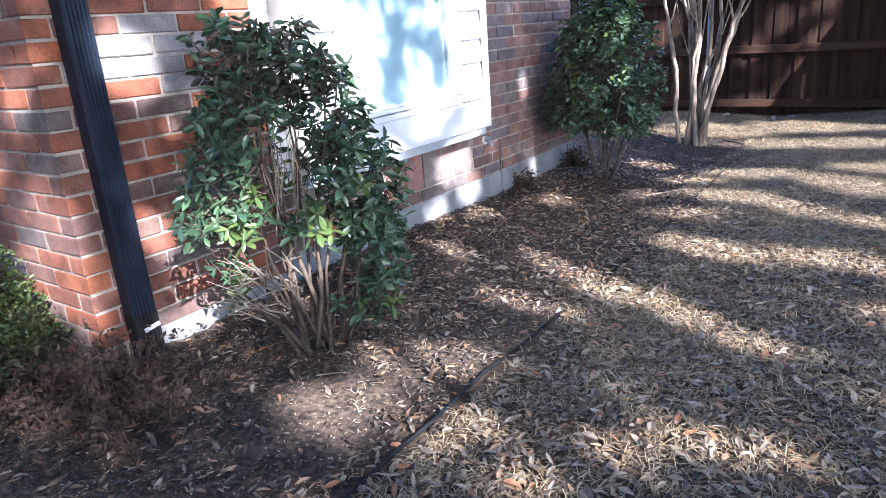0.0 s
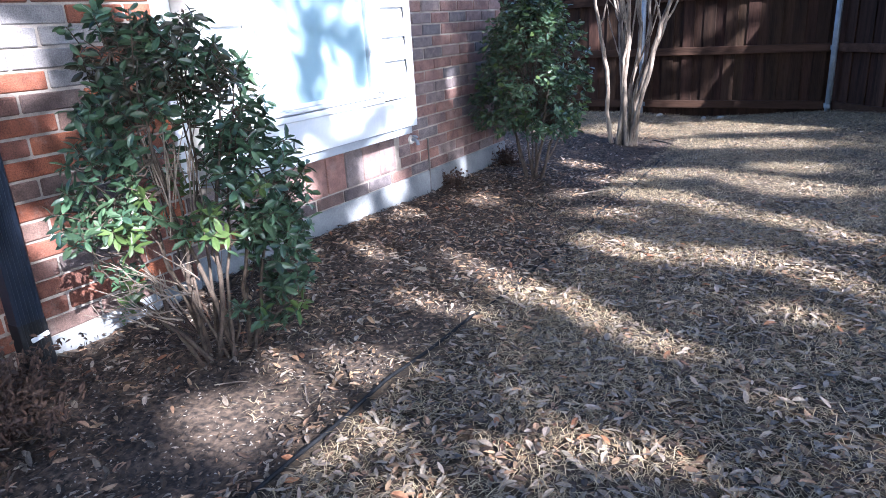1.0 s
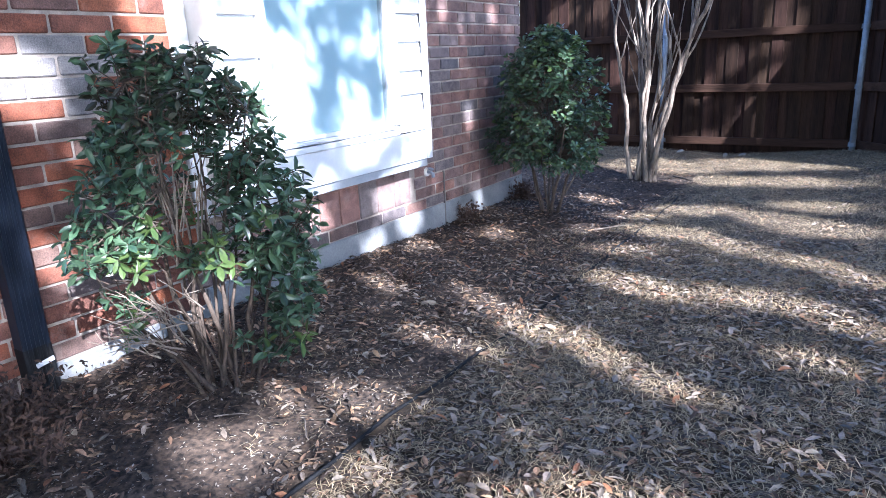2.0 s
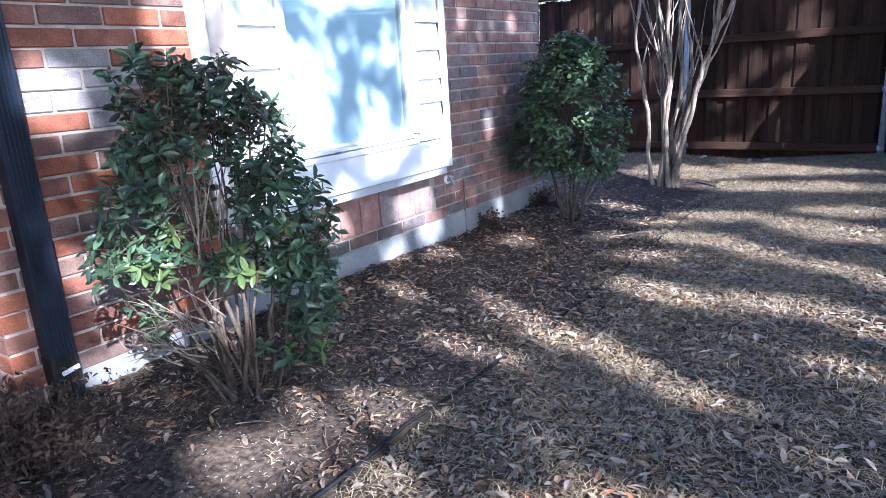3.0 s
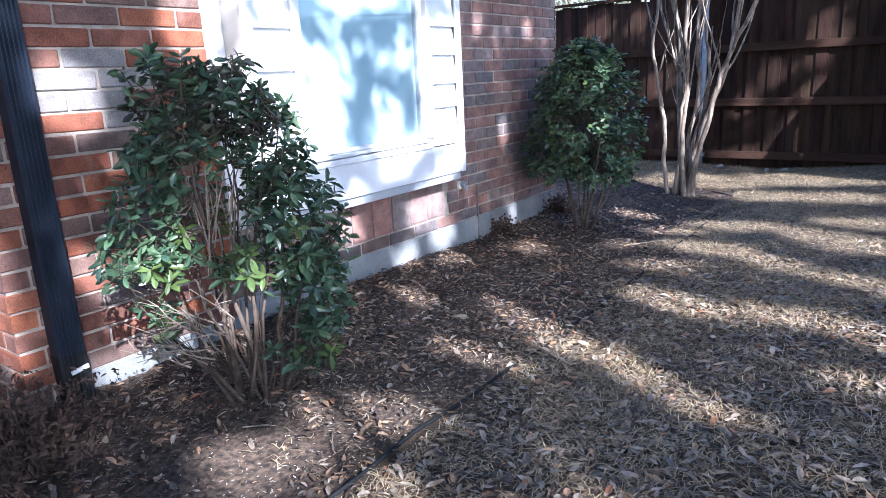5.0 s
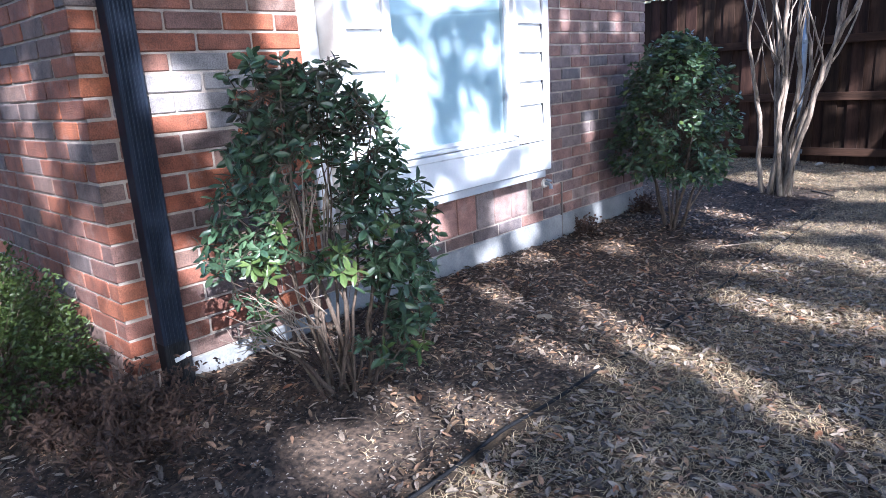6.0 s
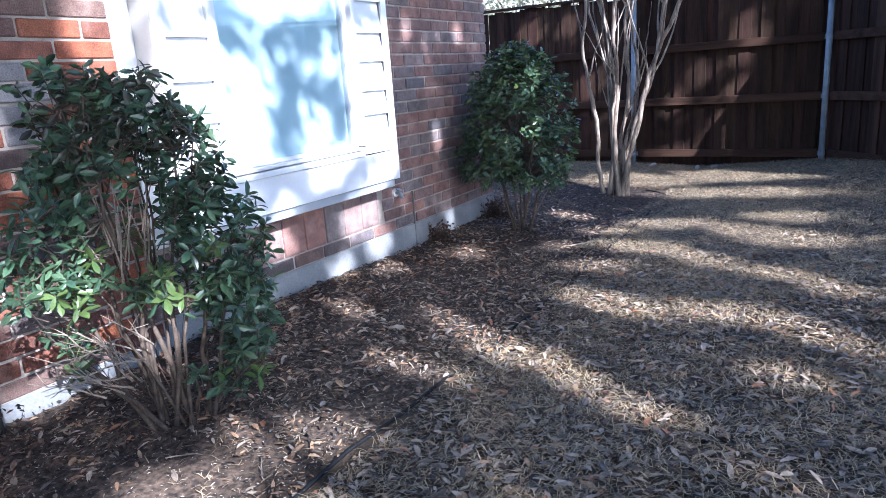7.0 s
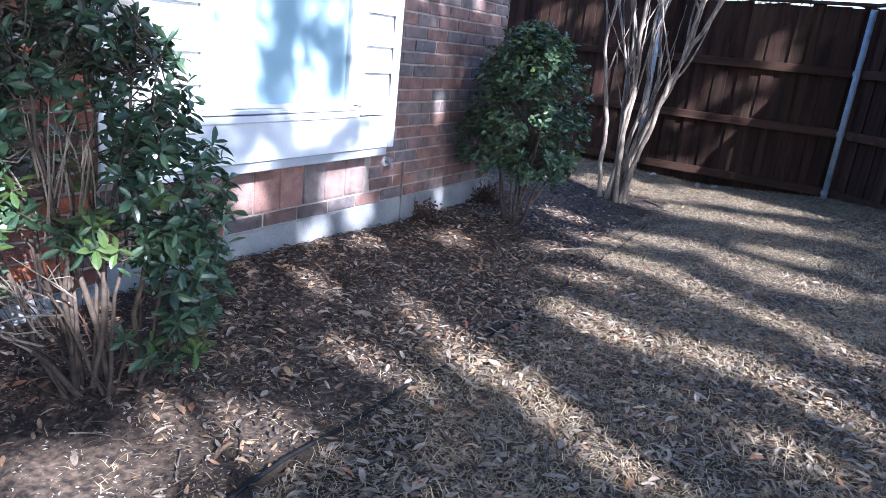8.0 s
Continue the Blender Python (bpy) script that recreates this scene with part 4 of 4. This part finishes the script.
        shade = np.maximum(shade, np.clip(1.5 - (p1 ** 2 + p2 ** 2) ** 0.5 + 0.2 * ragged, 0, 0.9))
    keep &= ~face | (nrng.random(n) < shade ** 1.5)
    uv = uv[keep]
    zt = nrng.uniform(5.2, 7.0, len(uv)) + 0.4 * np.sin(uv[:, 0] * 1.3) + 0.4 * np.sin(uv[:, 1] * 2.1)
    s = (zt - uv[:, 1] * V[2]) / S[2]
    P = uv[:, :1] * U + uv[:, 1:] * V + s[:, None] * S
    foot = np.array(tr.location)
    P = P - foot
    m = len(P)
    way = nrng.normal(size=(m, 3))
    way /= np.linalg.norm(way, axis=1, keepdims=True)
    side = np.cross(way, nrng.normal(size=(m, 3)))
    side /= np.linalg.norm(side, axis=1, keepdims=True)
    L, W = nrng.uniform(0.034, 0.058, (m, 1)), nrng.uniform(0.02, 0.034, (m, 1))
    v = np.stack([P - way * L, P + side * W, P + way * L, P - side * W], 1).reshape(-1, 3)
    f = np.arange(m)[:, None] * 4 + np.array([[0, 1, 2, 3]])
    tagged(from_arrays("crown", v, f, M_OAKLEAF, tr), kind="stuff")
    bm = bmesh.new()
    trunk = wander(rng, (0, 0, -0.3), (-0.12, 0.1, 1), 4.8, 8, 0.08, 0.05)
    add_tube(bm, trunk, [0.32 - 0.018 * k for k in range(9)], 12)
    tk = part("trunk", bm, M_OAKBARK, tr, smooth=True)
    mid = P.mean(0)
    for k in range(7):
        a = 2 * math.pi * k / 7
        goal = Vector((mid[0] + 3.2 * math.cos(a), mid[1] + 3.6 * math.sin(a), mid[2] + 0.2))
        d = goal - trunk[-1]
        pts = [trunk[-1].lerp(goal, q / 6) + Vector((rng.uniform(-0.2, 0.2), rng.uniform(-0.2, 0.2), 0.35 * math.sin(q / 6 * 3.1))) for q in range(7)]
        bm = bmesh.new()
        add_tube(bm, pts, [0.055 - 0.0075 * q for q in range(7)], 8)
        part("limb", bm, M_OAKBARK, tr, smooth=True)
    return tr


shade_tree()


# ---- trees beyond the fence, and unseen ones behind the camera ----
def far_tree(x, y, h, seed, size=1.0, label="pale leafy tree rising behind the fence"):
    tr = thing("background_tree", label, "tree", (x, y, -0.2), group="trees beyond the fence")
    rng, nrng = random.Random(seed), np.random.default_rng(seed)
    bm = bmesh.new()
    trunk = wander(rng, (0, 0, -0.2), (0.05, 0, 1), h * 0.6, 7, 0.1, 0.05)
    add_tube(bm, trunk, [0.16 - 0.012 * k for k in range(8)], 10)
    part("trunk", bm, M_OAKBARK, tr, smooth=True)
    c, w = [], []
    for k in range(14):
        q = wander(rng, trunk[rng.randint(2, 7)], (rng.uniform(-1, 1), rng.uniform(-1, 1), rng.uniform(0.1, 0.8)), rng.uniform(1.0, 2.2) * size, 6, 0.2, 0.05)
        bm = bmesh.new()
        add_tube(bm, q, [0.06 - 0.008 * j for j in range(7)], 6)
        part("limb", bm, M_OAKBARK, tr, smooth=True)
        for p in q[2:]:
            for _ in range(60):
                c.append(np.array(p) + nrng.normal(0, 0.35 * size, 3))
                w.append(nrng.normal(size=3))
    v, f = leaf_arrays(nrng, np.array(c), np.array(w), nrng.uniform(0.08, 0.14, len(c)) * size * 1.3, nrng.uniform(0.04, 0.07, len(c)) * size * 1.3)
    tagged(from_arrays("crown", v, f, M_PALELEAF if size == 1.0 else M_BOX, tr), kind="stuff")


far_tree(-5.6, 15.0, 4.2, 3)
far_tree(-9.0, 17.5, 4.8, 4)
far_tree(-3.4, 19.0, 3.6, 6)
# unseen trees, added to close off the open sky behind the camera
for k, (tx, ty) in enumerate(((-9.5, -7.5), (-5.0, -9.0), (-0.5, -8.0), (3.8, -9.5))):
    far_tree(tx, ty, 7.5, 60 + k, 2.2, "tall unseen tree added behind the yard to hold back sky light")


# ---- edging ----
def build_edging():
    bm = bmesh.new()
    pts = [(-0.69 + 0.012 * math.sin(3 * y) + 0.006 * math.sin(11 * y) - 0.05 * max(0, y - 3.6), y, gz(-0.69, y) + (0.016 if y < 1.6 else 0.011)) for y in np.arange(-1.2, 5.7, 0.12)]
    pts += [(-1.36 + 0.56 * math.cos(a), 6.2 + 0.62 * math.sin(a), gz(-1.0, 6.2) + 0.012) for a in np.arange(-0.6, 1.4, 0.2)]
    add_tube(bm, pts, [0.0068] * len(pts), 8)
    ob = tagged(finish("lawn_edging", bm, M_BLACK, smooth=True), "black plastic edging between the bed and the lawn", "edging")
    return ob


build_edging()


# ---- litter, grass, mulch ----
def patchy(x, y, k=1.7, seed=0.0):
    return 0.5 + 0.25 * np.sin(k * x + 2.3 * np.sin(0.9 * k * y + seed)) + 0.25 * np.sin(1.3 * k * y + 1.9 * np.sin(1.1 * k * x + 2 * seed))


def scatter(nrng, n, x0, x1, y0, y1):
    x, y = nrng.uniform(x0, x1, n), nrng.uniform(y0, y1, n)
    return x, y


OVAL, LOZENGE = ((0.14, 0.28), (0.45, 0.5), (0.8, 0.33)), ((0.25, 0.42), (0.7, 0.42))


def build_litter(name, n, area, mat, seed, label, size=(0.018, 0.046), keep=None, lift=0.006, outline=OVAL):
    nrng = np.random.default_rng(seed)
    x, y = scatter(nrng, n, *area)
    if keep is not None:
        k = nrng.random(n) < keep(x, y)
        x, y = x[k], y[k]
    n = len(x)
    a = nrng.uniform(0, 2 * np.pi, n)
    L = nrng.uniform(*size, n)
    tilt = nrng.normal(0, 0.22, n)
    way = np.stack([np.cos(a), np.sin(a), tilt], 1)
    c = np.stack([x, y, ground_z(x, y) + lift + nrng.uniform(0, 0.014, n) + np.maximum(0, -tilt) * L * 0.7], 1)
    v, f = leaf_arrays(nrng, c, way, L, L * nrng.uniform(0.26, 0.44, n), nrng.choice([0.6, 0.2, -0.25], n)[:, None], 0.22, 0.78, outline=outline)
    return tagged(from_arrays(name, v, f, mat), label, "leaves", kind="stuff")


def soil_bare(x, y):
    """Share of leaves that lie at a place: few on the bare soil by the edging, many elsewhere in drifts."""
    bare = np.exp(-((x + 1.1) / 0.28) ** 4 - ((y - 1.2) / 0.3) ** 4)
    bare = np.maximum(bare, np.where((np.abs(x + 0.695) < np.where(y < 2.3, 0.035, 0.022)) & (y < 3.7), 0.97, 0.0))
    bare = np.maximum(bare, 0.88 * np.exp(-((x + 0.8) / 0.17) ** 4 - ((y - 2.0) / 0.33) ** 4))
    bare = np.maximum(bare, 0.7 * np.exp(-((x + 1.36) / 0.5) ** 4 - ((y - 6.15) / 0.6) ** 4))
    bed = np.where(x < -0.72, 0.5 + 0.5 * patchy(x, y, 2.1, 1.0), 0.5 + 0.5 * patchy(x, y, 1.9, 2.0))
    near_bed = np.where((x < -0.8) & (y < 3.0), np.where(y < 1.9, 0.36, 0.65), 1.0) * np.where((x > -0.85) & (y > 3.6), 0.6, 1.0) * np.where((x < -0.8) & (y > 3.1) & (y < 6.8), 0.5, 1.0)
    fade = np.clip((2.4 - x) / 0.9, 0, 1) * np.clip((y + 0.8) / 1.0, 0, 1)
    return np.clip(bed * (1 - 0.95 * bare) * near_bed * fade, 0, 1)


LEAF, SMALL = (0.022, 0.054), (0.016, 0.05)


def in_bed(x, y):
    return soil_bare(x, y) * np.clip((-0.62 - x) / 0.12, 0.0, 1)


def on_lawn(x, y):
    return soil_bare(x, y) * np.clip((x + 0.74) / 0.12, 0, 1) * np.clip((2.4 - x) / 0.9, 0, 1) * np.clip((y + 0.4) / 0.9, 0, 1)


build_litter("fallen_leaves", 11000, (-2.0, -0.6, -0.8, 5.4), M_LITTER, 101, "tan dry oak leaves strewn over the bed", LEAF, keep=in_bed)
build_litter("fallen_leaves", 8000, (-2.0, -0.6, -0.8, 5.4), M_LITTER_GREY, 102, "grey weathered oak leaves strewn over the bed", LEAF, keep=in_bed)
build_litter("fallen_leaves", 4000, (-2.0, -0.6, -0.8, 5.4), M_LITTER_DARK, 109, "dark rotting leaves under the dry ones in the bed", LEAF, keep=in_bed, lift=0.002, outline=LOZENGE)
build_litter("fallen_leaves", 14000, (-0.75, 2.4, -0.4, 4.2), M_LITTER, 111, "tan dry leaf scraps strewn over the lawn", SMALL, keep=on_lawn)
build_litter("fallen_leaves", 20000, (-0.75, 2.4, -0.4, 4.2), M_LITTER_GREY, 112, "grey weathered leaf scraps strewn over the lawn", SMALL, keep=on_lawn)
build_litter("fallen_leaves", 5000, (-0.75, 2.4, -0.4, 4.2), M_LITTER_GREY, 113, "larger grey weathered oak leaves on the lawn", (0.03, 0.055), keep=on_lawn, lift=0.012)
build_litter("fallen_leaves", 26000, (-0.75, 2.4, -0.4, 4.2), M_LITTER_DARK, 114, "dark rotting leaves matted into the lawn", SMALL, keep=on_lawn, lift=0.003, outline=LOZENGE)
build_litter("fallen_leaves", 900, (-2.0, 2.4, -0.4, 4.2), M_LITTER_RUST, 108, "rust-coloured oak leaves among the dry ones", LEAF, keep=soil_bare, lift=0.012)
build_litter("fallen_leaves", 14000, (-2.6, 2.4, 4.2, 8.7), M_LITTER, 103, "tan dry oak leaves strewn towards the fence", (0.016, 0.045), keep=soil_bare, outline=LOZENGE)
build_litter("fallen_leaves", 14000, (-2.6, 2.4, 4.2, 8.7), M_LITTER_GREY, 104, "grey weathered oak leaves strewn towards the fence", (0.016, 0.045), keep=soil_bare, outline=LOZENGE)
build_litter("fallen_leaves", 4000, (-2.6, 2.4, 4.2, 8.7), M_LITTER_DARK, 110, "dark rotting leaves lying towards the fence", LEAF, lift=0.002, outline=LOZENGE)
build_litter("leaf_chaff", 70000, (-2.0, 2.2, 0.2, 4.2), M_LITTER, 107, "fine crumbled leaf chaff over bed and lawn", (0.006, 0.02), keep=soil_bare, lift=0.004, outline=((0.5, 0.5),))
build_litter("bark_mulch", 19000, (-2.03, -0.72, 0.2, 6.9), M_SOIL, 105, "dark bark mulch crumbs over the bed", (0.01, 0.03), keep=lambda x, y: 1 - np.exp(-((x + 1.08) / 0.3) ** 2 - ((y - 1.2) / 0.36) ** 2), outline=((0.5, 0.5),))
build_litter("pale_chips", 4200, (-1.9, -0.72, 0.4, 3.4), M_CHIP, 106, "pale husks and grit on the soil", (0.005, 0.017), lift=0.006, outline=((0.5, 0.5),))


def build_grass(n, area, seed, keep):
    """Dormant blades, matted down."""
    nrng = np.random.default_rng(seed)
    x, y = scatter(nrng, n, *area)
    k = nrng.random(n) < keep(x, y)
    x, y = x[k], y[k]
    n = len(x)
    a, L, w = nrng.uniform(0, 2 * np.pi, n), nrng.uniform(0.02, 0.062, n), nrng.uniform(0.0006, 0.0013, n)
    el = np.abs(nrng.normal(0.25, 0.3, n))
    d = np.stack([np.cos(a) * np.cos(el), np.sin(a) * np.cos(el), np.sin(el)], 1)
    s = np.stack([-np.sin(a), np.cos(a), np.zeros(n)], 1) * w[:, None]
    p = np.stack([x, y, ground_z(x, y) + 0.003 + nrng.uniform(0, 0.02, n)], 1)
    b = a + nrng.normal(0, 0.5, n)
    d2 = np.stack([np.cos(b), np.sin(b), np.sin(el) * 0.1 - 0.15], 1)
    m = p + d * (L * 0.5)[:, None]
    e = m + d2 * (L * 0.5)[:, None]
    v = np.stack([p - s, p + s, m + s, m - s, e], 1).reshape(-1, 3)
    base = np.arange(n)[:, None] * 5
    f = [tuple(r) for r in base + np.array([[0, 1, 2, 3]])] + [tuple(r) for r in base + np.array([[3, 2, 4]])]
    return tagged(from_arrays("dry_grass", v, f, M_STRAW), "matted straw-coloured dormant grass", "grass", kind="stuff")


build_grass(200000, (-0.9, 2.6, -0.6, 4.2), 201, lambda x, y: np.clip((x + 0.66 + np.where(y > 1.7, 0.24 * patchy(x, y, 5.0, 1.4), 0)) / np.where(y > 1.7, 0.3, 0.02), 0, 1) * (0.35 + 0.65 * patchy(x, y, 2.6, 0.5)) * np.clip((2.6 - x) / 1.0, 0, 1) * np.clip((y + 0.6) / 1.0, 0, 1))
build_grass(170000, (-2.8, 1.6, 4.2, 8.7), 202, lambda x, y: np.where((x > -0.92) | (y > 6.9), 0.45 + 0.55 * patchy(x, y, 2.6, 0.5), 0.0))
build_grass(5000, (-1.3, -0.72, 1.2, 4.4), 203, lambda x, y: 0.8 * patchy(x, y, 3.1, 0.9) ** 2)


# ---- stone-shaped lumps for a curled leaf and planks ----
def stone(x, y, size, seed, name="stone", label="small pale stone lying among the leaves", mat=M_STONE):
    rng = random.Random(seed)
    bm = bmesh.new()
    bmesh.ops.create_icosphere(bm, subdivisions=2, radius=1.0)
    for v in bm.verts:
        k = 1 + 0.25 * noise.noise(v.co * 1.6 + Vector((seed, 0, 0)))
        v.co = Vector((v.co.x * size[0] * k, v.co.y * size[1] * k, v.co.z * size[2] * k))
    ob = finish(name, bm, mat, smooth=True)
    ob.location = (x, y, gz(x, y) + size[2] * 0.6)
    ob.rotation_euler = (0, 0, rng.uniform(0, 3))
    return tagged(ob, label, "stone")


# a pale curled leaf and a scrap beside it, built as lumps
stone(-1.22, 2.55, (0.045, 0.018, 0.014), 3, mat=M_TANLEAF, label="small flat tan lump in place of a pale curled leaf")
stone(-1.28, 2.60, (0.022, 0.012, 0.008), 4, mat=M_TANLEAF, label="small flat tan lump in place of a pale curled leaf")
# pale flat pieces stand in for sunlit planks under the lower rail
for k, (sx, sl) in enumerate(((-1.02, 0.12), (-0.83, 0.09), (-1.55, 0.1))):
    stone(sx, FY - 0.1, (sl, 0.03, 0.016), 10 + k, label="flat pale piece in place of sunlit planks at the fence foot")


# ---- fallen twigs ----
def fallen_twig(a, b, r, seed):
    rng = random.Random(seed)
    bm = bmesh.new()
    pts = []
    for k in range(6):
        x, y = a[0] + (b[0] - a[0]) * k / 5 + rng.uniform(-0.006, 0.006), a[1] + (b[1] - a[1]) * k / 5 + rng.uniform(-0.006, 0.006)
        pts.append(Vector((x, y, gz(x, y) + 0.018)))
    add_tube(bm, pts, [r * (1 - 0.1 * k) for k in range(6)], 6)
    add_tube(bm, wander(rng, pts[3], (b[0] - a[0] + 0.04, b[1] - a[1] - 0.05, 0.02), 0.09, 3, 0.15), [r * 0.6, r * 0.5, r * 0.4, r * 0.25], 5)
    return tagged(finish("fallen_twig", bm, M_DEADTWIG, smooth=True), "thin pale dry twig lying on the leaf litter", "twig")


fallen_twig((-1.02, 4.29), (-0.83, 4.49), 0.006, 1)
fallen_twig((-1.27, 1.28), (-1.2, 1.35), 0.0028, 2)
fallen_twig((-0.97, 1.43), (-0.86, 1.33), 0.003, 3)


# ---- brickwork ----
def brick_mesh(seed):
    rng = random.Random(seed)
    bm = box(-0.5, 0.5, -0.5, 0.5, -0.5, 0.5)
    bmesh.ops.scale(bm, vec=(0.1, MODULE - JOINT, COURSE - JOINT), verts=bm.verts)
    for v in bm.verts:
        v.co += Vector((rng.uniform(-0.0015, 0.0015), rng.uniform(-0.002, 0.002), rng.uniform(-0.0015, 0.0015)))
    bmesh.ops.bevel(bm, geom=list(bm.edges), offset=0.0045, segments=1, affect="EDGES")
    me = bpy.data.meshes.new("brick")
    bm.to_mesh(me)
    bm.free()
    me.materials.append(M_BRICK)
    return me


def lay_bricks():
    rng = random.Random(8)
    shapes = [brick_mesh(k) for k in range(6)]
    brown = [brick_mesh(k) for k in range(6)]
    grey = [brick_mesh(k) for k in range(6)]
    for me in grey:
        me.materials[0] = M_BRICK_GREY
    for me in brown:
        me.materials[0] = M_BRICK_HAZED
    proto = [(np.array([tuple(v.co) for v in me.vertices]), [tuple(p.vertices) for p in me.polygons]) for me in shapes]
    full, high = MODULE - JOINT, COURSE - JOINT
    rest = {(wall_east, False): ([], []), (wall_east, True): ([], []), (wall_south, False): ([], [])}

    def lay(parent, x0, x1, y0, y1, z0, z1, single, shape=None):
        """One brick filling the given space; along x or y."""
        k = rng.randrange(6)
        # bricks past the window take the tones with haze in them
        far = y0 > 3.6 - 0.5 * rng.random() and parent is wall_east
        c = Vector(((x0 + x1) / 2 + rng.uniform(-0.0015, 0.0015), (y0 + y1) / 2 + rng.uniform(-0.001, 0.001), (z0 + z1) / 2 + rng.uniform(-0.0015, 0.0015)))
        s = Vector(((x1 - x0) / 0.1, (y1 - y0) / full, (z1 - z0) / high))
        if single:
            ob = new("brick", shape or (grey if 0.98 < c.z < 1.25 and 1.12 < c.y < 1.62 and parent is wall_east and rng.random() < 0.8 else brown if far else shapes)[k])
            ob.location, ob.scale, ob.parent = c, s, parent
            ob.rotation_euler = (rng.uniform(-0.004, 0.004), 0, rng.uniform(-0.005, 0.005))
        else:
            vs, fs = rest[parent, far]
            b = len(vs)
            vs.extend(tuple(p) for p in proto[k][0] * np.array(s) + np.array(c))
            fs.extend(tuple(b + i for i in f) for f in proto[k][1])
    h = JOINT / 2
    n_courses = int((WALL_TOP - PLINTH) / COURSE)
    for r in range(-2, n_courses):
        z0, z1 = PLINTH + r * COURSE + h, PLINTH + (r + 1) * COURSE - h
        near = z1 < 1.72
        head = 0.096 if r % 2 == 0 else 0.2205
        deep = 0.238 if r % 2 == 0 else 0.096
        # corner brick, shared by both faces
        lay(wall_east, WX - deep, WX, CORNER_Y, CORNER_Y + head - h, z0, z1, near)
        y = CORNER_Y + head
        end = FAR_Y if r >= 0 else STEP_Y if r == -1 else CORNER_Y + 0.17
        while y < end - 0.02:
            a, b = y + h, min(y + MODULE, end + h) - h
            y += MODULE
            spans = [(a, b)]
            w0, w1 = WIN_Y0 - 0.09, WIN_Y1
            if z1 > 0.455 and z0 < WIN_Z1:
                spans = [(p, q) for p, q in ((a, min(b, w0 - 0.004)), (max(a, w1 + 0.004), b)) if q - p > 0.03]
            elif 1 <= r <= 3:
                spans = [(p, q) for p, q in ((a, min(b, 1.985)), (max(a, 3.63), b)) if q - p > 0.03]
            for p, q in spans:
                lay(wall_east, WX - 0.1, WX, p, q, z0, z1, near)
        x = WX - (0.249 if r % 2 == 0 else 0.107)
        while x > -5.2:
            lay(wall_south, x - MODULE + h, x - h, CORNER_Y, CORNER_Y + 0.1, z0, z1, near and x > -3.6 and z1 < 1.6)
            x -= MODULE
    # soldier bricks under the window
    pale = brick_mesh(9)
    pale.materials[0] = M_BRICK_PALE
    y = 1.99
    z0, z1 = PLINTH + COURSE + h, PLINTH + 4 * COURSE - h
    while y < 3.5:
        lay(wall_east, WX - 0.1, WX + 0.004, y + h, y + 0.176 - h, z0, z1, True, pale)
        y += 0.176
    for (wall, far), (vs, fs) in rest.items():
        tagged(from_arrays("upper_bricks", vs, fs, M_BRICK_HAZED_JOINED if far else M_BRICK_JOINED, wall), "upper courses of red brick", kind="stuff")


lay_bricks()
